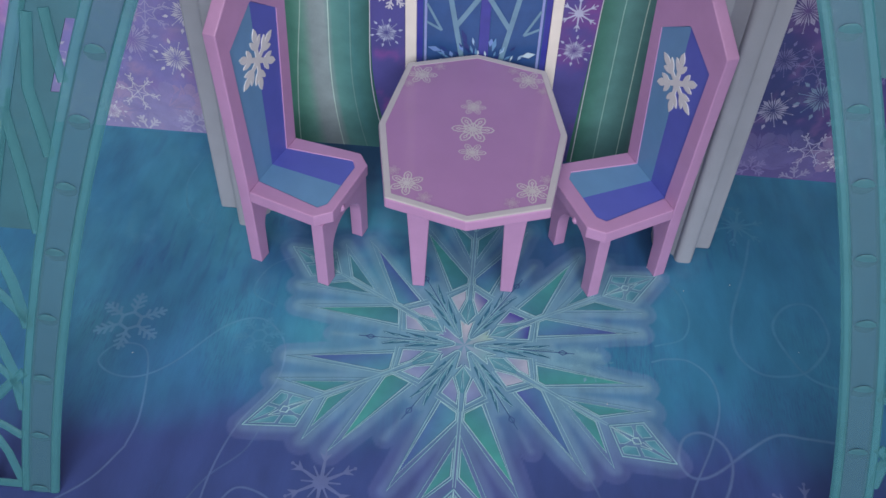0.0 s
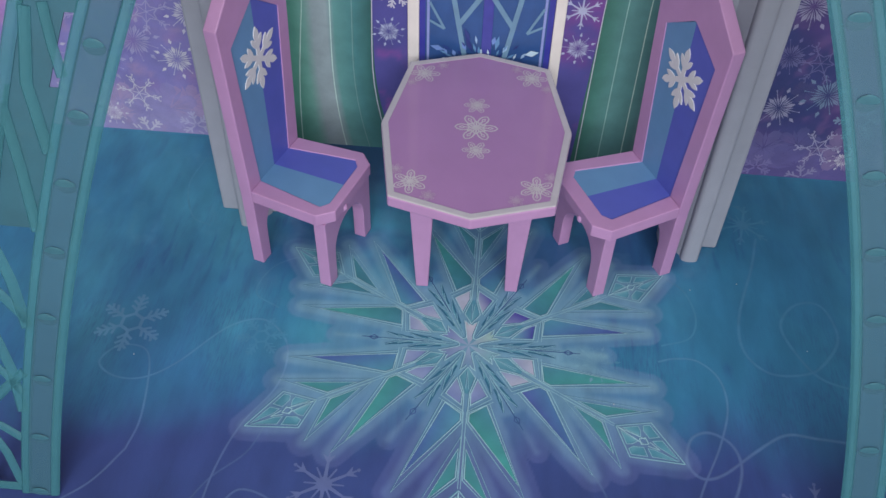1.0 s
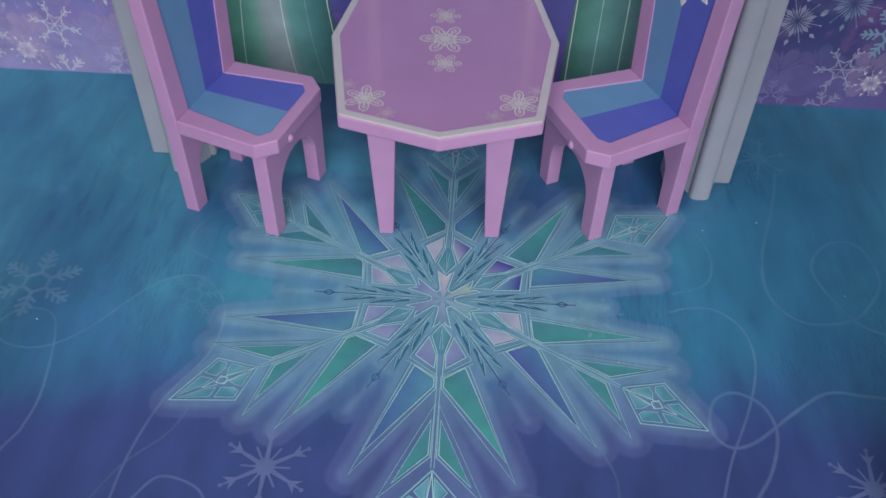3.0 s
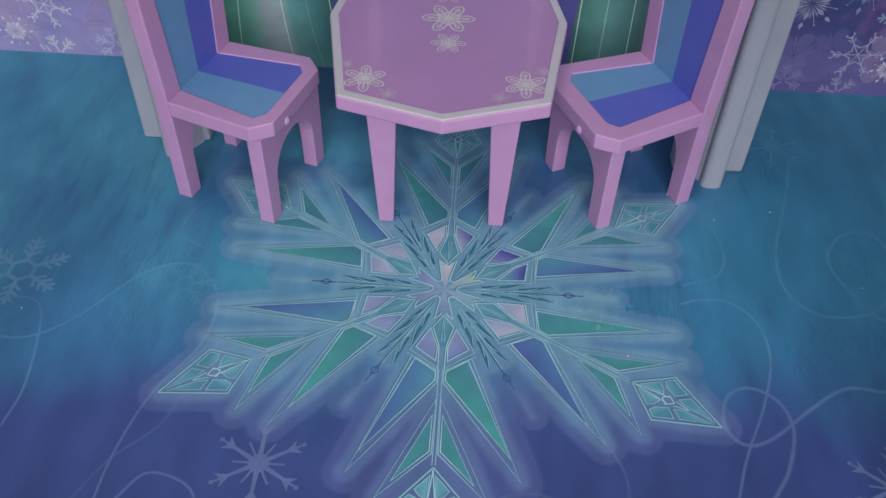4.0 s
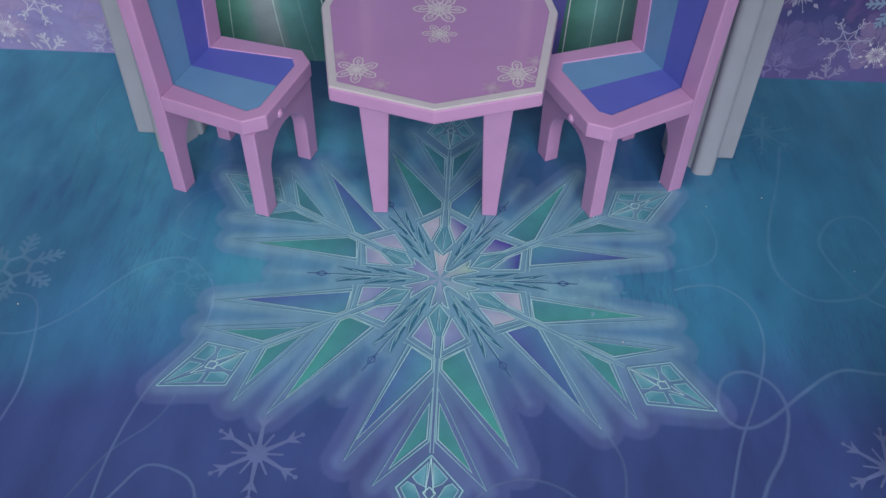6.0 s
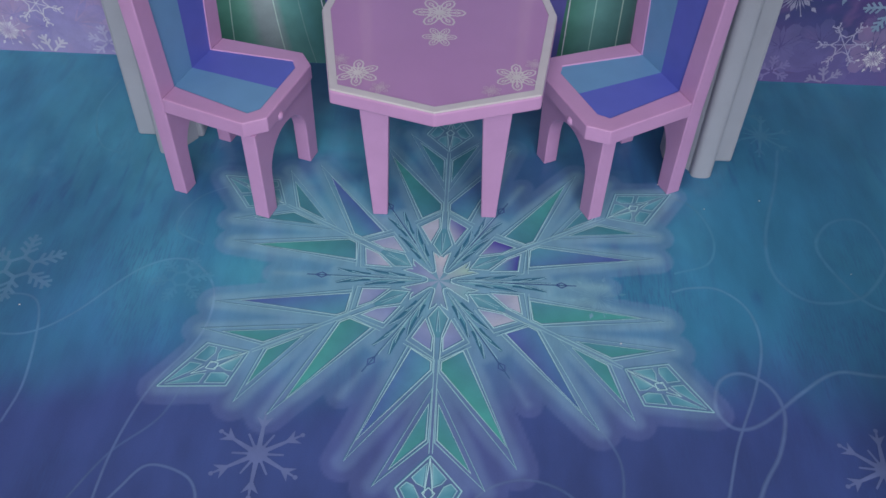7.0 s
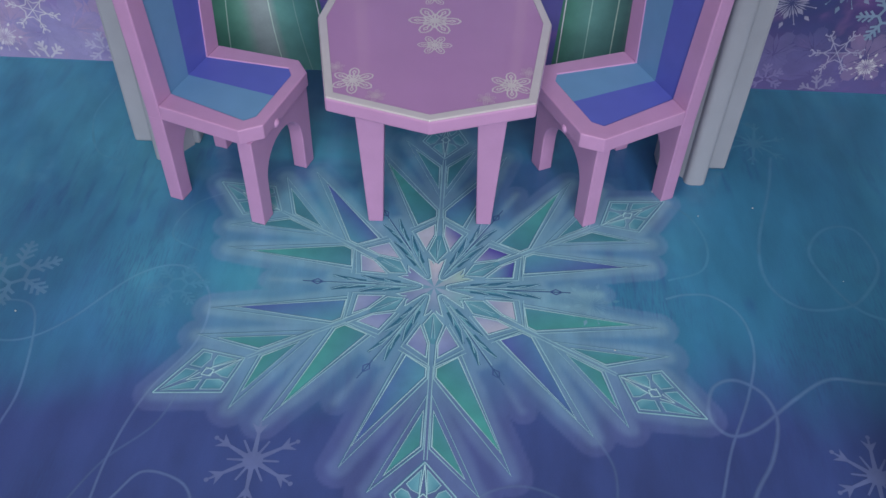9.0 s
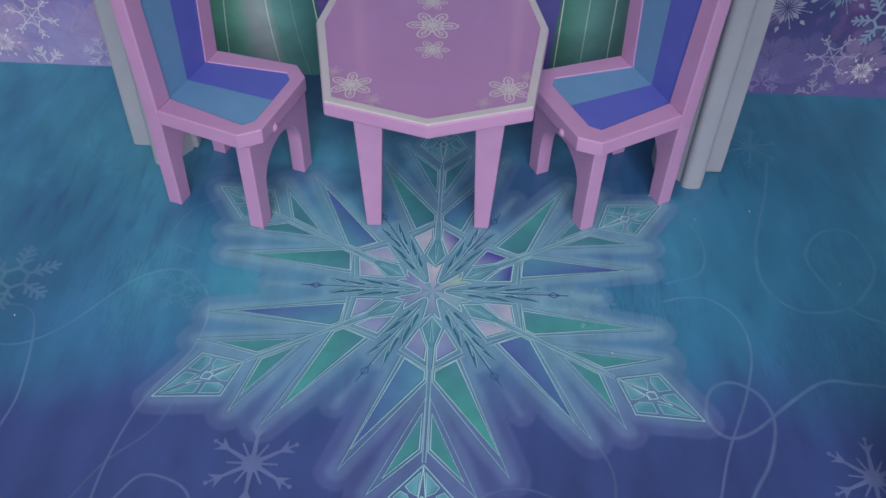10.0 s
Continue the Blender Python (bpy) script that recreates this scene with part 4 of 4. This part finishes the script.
def arch_side(inner, outer, gap, side, stud_z):
    arch = tagged(new("arch_frame"), "translucent teal plastic castle arch with gem studs and lattice", "arch", "arch halves at the castle front")
    zs = [i * 0.03 for i in range(29)]
    edge = lambda f, k: [(f(z) + k, z) for z in zs]
    mid = lambda z: (inner(z) + outer(z)) / 2
    mesh_part("post", bar([(mid(z), z) for z in zs], abs(outer(0) - inner(0)) - 0.012, 0.0, 0.0025), TEAL_CORE, arch, "bluish see-through core of the arch")
    mesh_part("rim", bar([(inner(z) + side * 0.004, z) for z in zs], 0.0092, 0.0004, 0.0029, 0.0024), TEAL, arch, "raised teal rim")
    mesh_part("rim", bar([(outer(z) - side * 0.004, z) for z in zs], 0.0096, 0.0004, 0.0029, 0.0024), TEAL, arch, "raised teal rim")
    for z in stud_z:
        bm = bmesh.new()
        made = bmesh.ops.create_icosphere(bm, subdivisions=3, radius=0.0078)["verts"]
        for v in made:
            v.co *= 1 + 0.10 * noise.noise(v.co * 420 + Vector((z * 90, 0, 0)))
        bmesh.ops.transform(bm, matrix=Matrix.Translation(on_arch(mid(z), z, 0.0018)) @ Matrix.Diagonal((1.1, 0.10, 0.95, 1)), verts=made)
        for f in bm.faces:
            f.smooth = True
        mesh_part("stud", bm, TEAL_STUD, arch, "faceted teal stud")
    spread = lambda z: gap * (0.62 + 0.9 * z)
    at = lambda d, z: (outer(z) + side * d * spread(z), z)          # d: 0 at the post, 1 at the outer rib
    top = [z for z in zs if z <= 0.56]
    mesh_part("outer_rib", bar([at(1, z) for z in top], 0.011, -0.0005, 0.0025, 0.0028), TEAL, arch, "outer teal rib")
    for z0, z1, d0, d1 in ((0.252, 0.360, 0.02, 0.98), (0.360, 0.412, 0.20, 0.88), (0.412, 0.56, 0.02, 0.98)):
        tall = np.linspace(z0, z1, 7)
        plate = [at(d0, z) for z in tall] + [at(d1, z) for z in tall[::-1]]
        mesh_part("infill", prism(plate, lambda x, z, k: on_arch(x, z, -0.0022 if k == 0 else -0.0010)), TEAL_SHEET, arch, "thin teal sheet behind the struts")
    # branching struts between post and outer rib
    for width, d0, z0, dm, zm, d1, z1 in ((0.0100, 0.0, 0.312, 0.60, 0.362, 0.85, 0.415), (0.0095, 1.0, 0.347, 0.45, 0.296, 0.0, 0.250), (0.0085, 0.0, 0.368, 0.28, 0.390, 0.58, 0.418),
                                          (0.0105, 1.0, 0.242, 0.45, 0.206, 0.0, 0.166), (0.0090, 1.0, 0.204, 0.5, 0.188, 0.0, 0.172), (0.0100, 1.0, 0.172, 0.32, 0.124, 0.0, 0.086),
                                          (0.0085, 1.0, 0.086, 0.5, 0.106, 0.0, 0.124), (0.0075, 1.0, 0.136, 0.5, 0.121, 0.0, 0.104), (0.0080, 1.0, 0.074, 0.5, 0.067, 0.0, 0.058),
                                          (0.0085, 1.0, 0.066, 0.45, 0.040, 0.0, 0.008), (0.0080, 1.0, 0.006, 0.5, 0.006, 0.0, 0.006)):
        mesh_part("strut", bar([at(d0, z0), at(dm, zm), at(d1, z1)], width, -0.0005, 0.002, 0.0024), TEAL, arch)
    return arch


left_in, left_out = (lambda z: -0.366 + 0.13 * z + 0.33 * z * z), (lambda z: -0.4005 + 0.13 * z + 0.30 * z * z)
right_in, right_out = (lambda z: 0.334 - 0.10 * z - 0.34 * z * z), (lambda z: 0.369 - 0.10 * z - 0.335 * z * z)
arch_side(left_in, left_out, 0.046, -1, (0.003, 0.060, 0.118, 0.1755, 0.2335, 0.288, 0.340, 0.3905, 0.445, 0.50, 0.555, 0.61))
arch_side(right_in, right_out, 0.046, 1, (0.060, 0.118, 0.1755, 0.231, 0.283, 0.338, 0.3885, 0.4395, 0.49, 0.545, 0.60))


# ---- a sprig of toy foliage behind the lattice ----
def toy_sprig():
    sprig = tagged(new("toy_sprig"), "olive plastic sprig with small gold beads", "toy plant")
    sprig.location = (-0.575, 0.215, 0)
    rng = random.Random(8)
    for x, z, h, turn, mat, label in ((-0.015, 0.10, 0.10, 8, LEAF, "olive leaf"), (-0.03, 0.02, 0.10, 25, LEAF, "olive leaf"), (0.0, 0.0, 0.11, 0, LEAF, "olive stem")):
        w = 0.010 if "stem" not in label else 0.004
        outline = [(0, 0), (w * 0.7, h * 0.25), (w, h * 0.55), (0, h), (-w, h * 0.55), (-w * 0.7, h * 0.25)]
        k = radians(turn)
        bm = prism(outline, lambda a, b, side, k=k, x=x, z=z: (x + a * math.cos(k) - b * math.sin(k), 0.004 * side, z + a * math.sin(k) + b * math.cos(k)), 0.001)
        mesh_part("leaf", bm, mat, sprig, label)
    for i in range(9):
        bm = bmesh.new()
        bmesh.ops.create_icosphere(bm, subdivisions=2, radius=rng.uniform(0.004, 0.007))
        bmesh.ops.translate(bm, vec=(-0.025 + 0.006 * i, rng.uniform(-0.006, 0.0), 0.07 + rng.uniform(-0.02, 0.03)), verts=bm.verts)
        mesh_part("bead", bm, GOLD, sprig, "gold bead")
    return sprig


toy_sprig()

rng = random.Random(12)
for x, y in ((0.150, -0.062), (0.300, 0.120), (-0.352, -0.050), (0.245, 0.105), (0.362, 0.028), (-0.06, 0.088), (0.205, 0.137)):
    bm = bmesh.new()
    bmesh.ops.create_icosphere(bm, subdivisions=1, radius=rng.uniform(0.0005, 0.0009))
    bmesh.ops.translate(bm, vec=(x, y, 0.0012), verts=bm.verts)
    mesh_part("dust_speck", bm, FLAKE_WHITE, floor, "tiny white speck of lint")
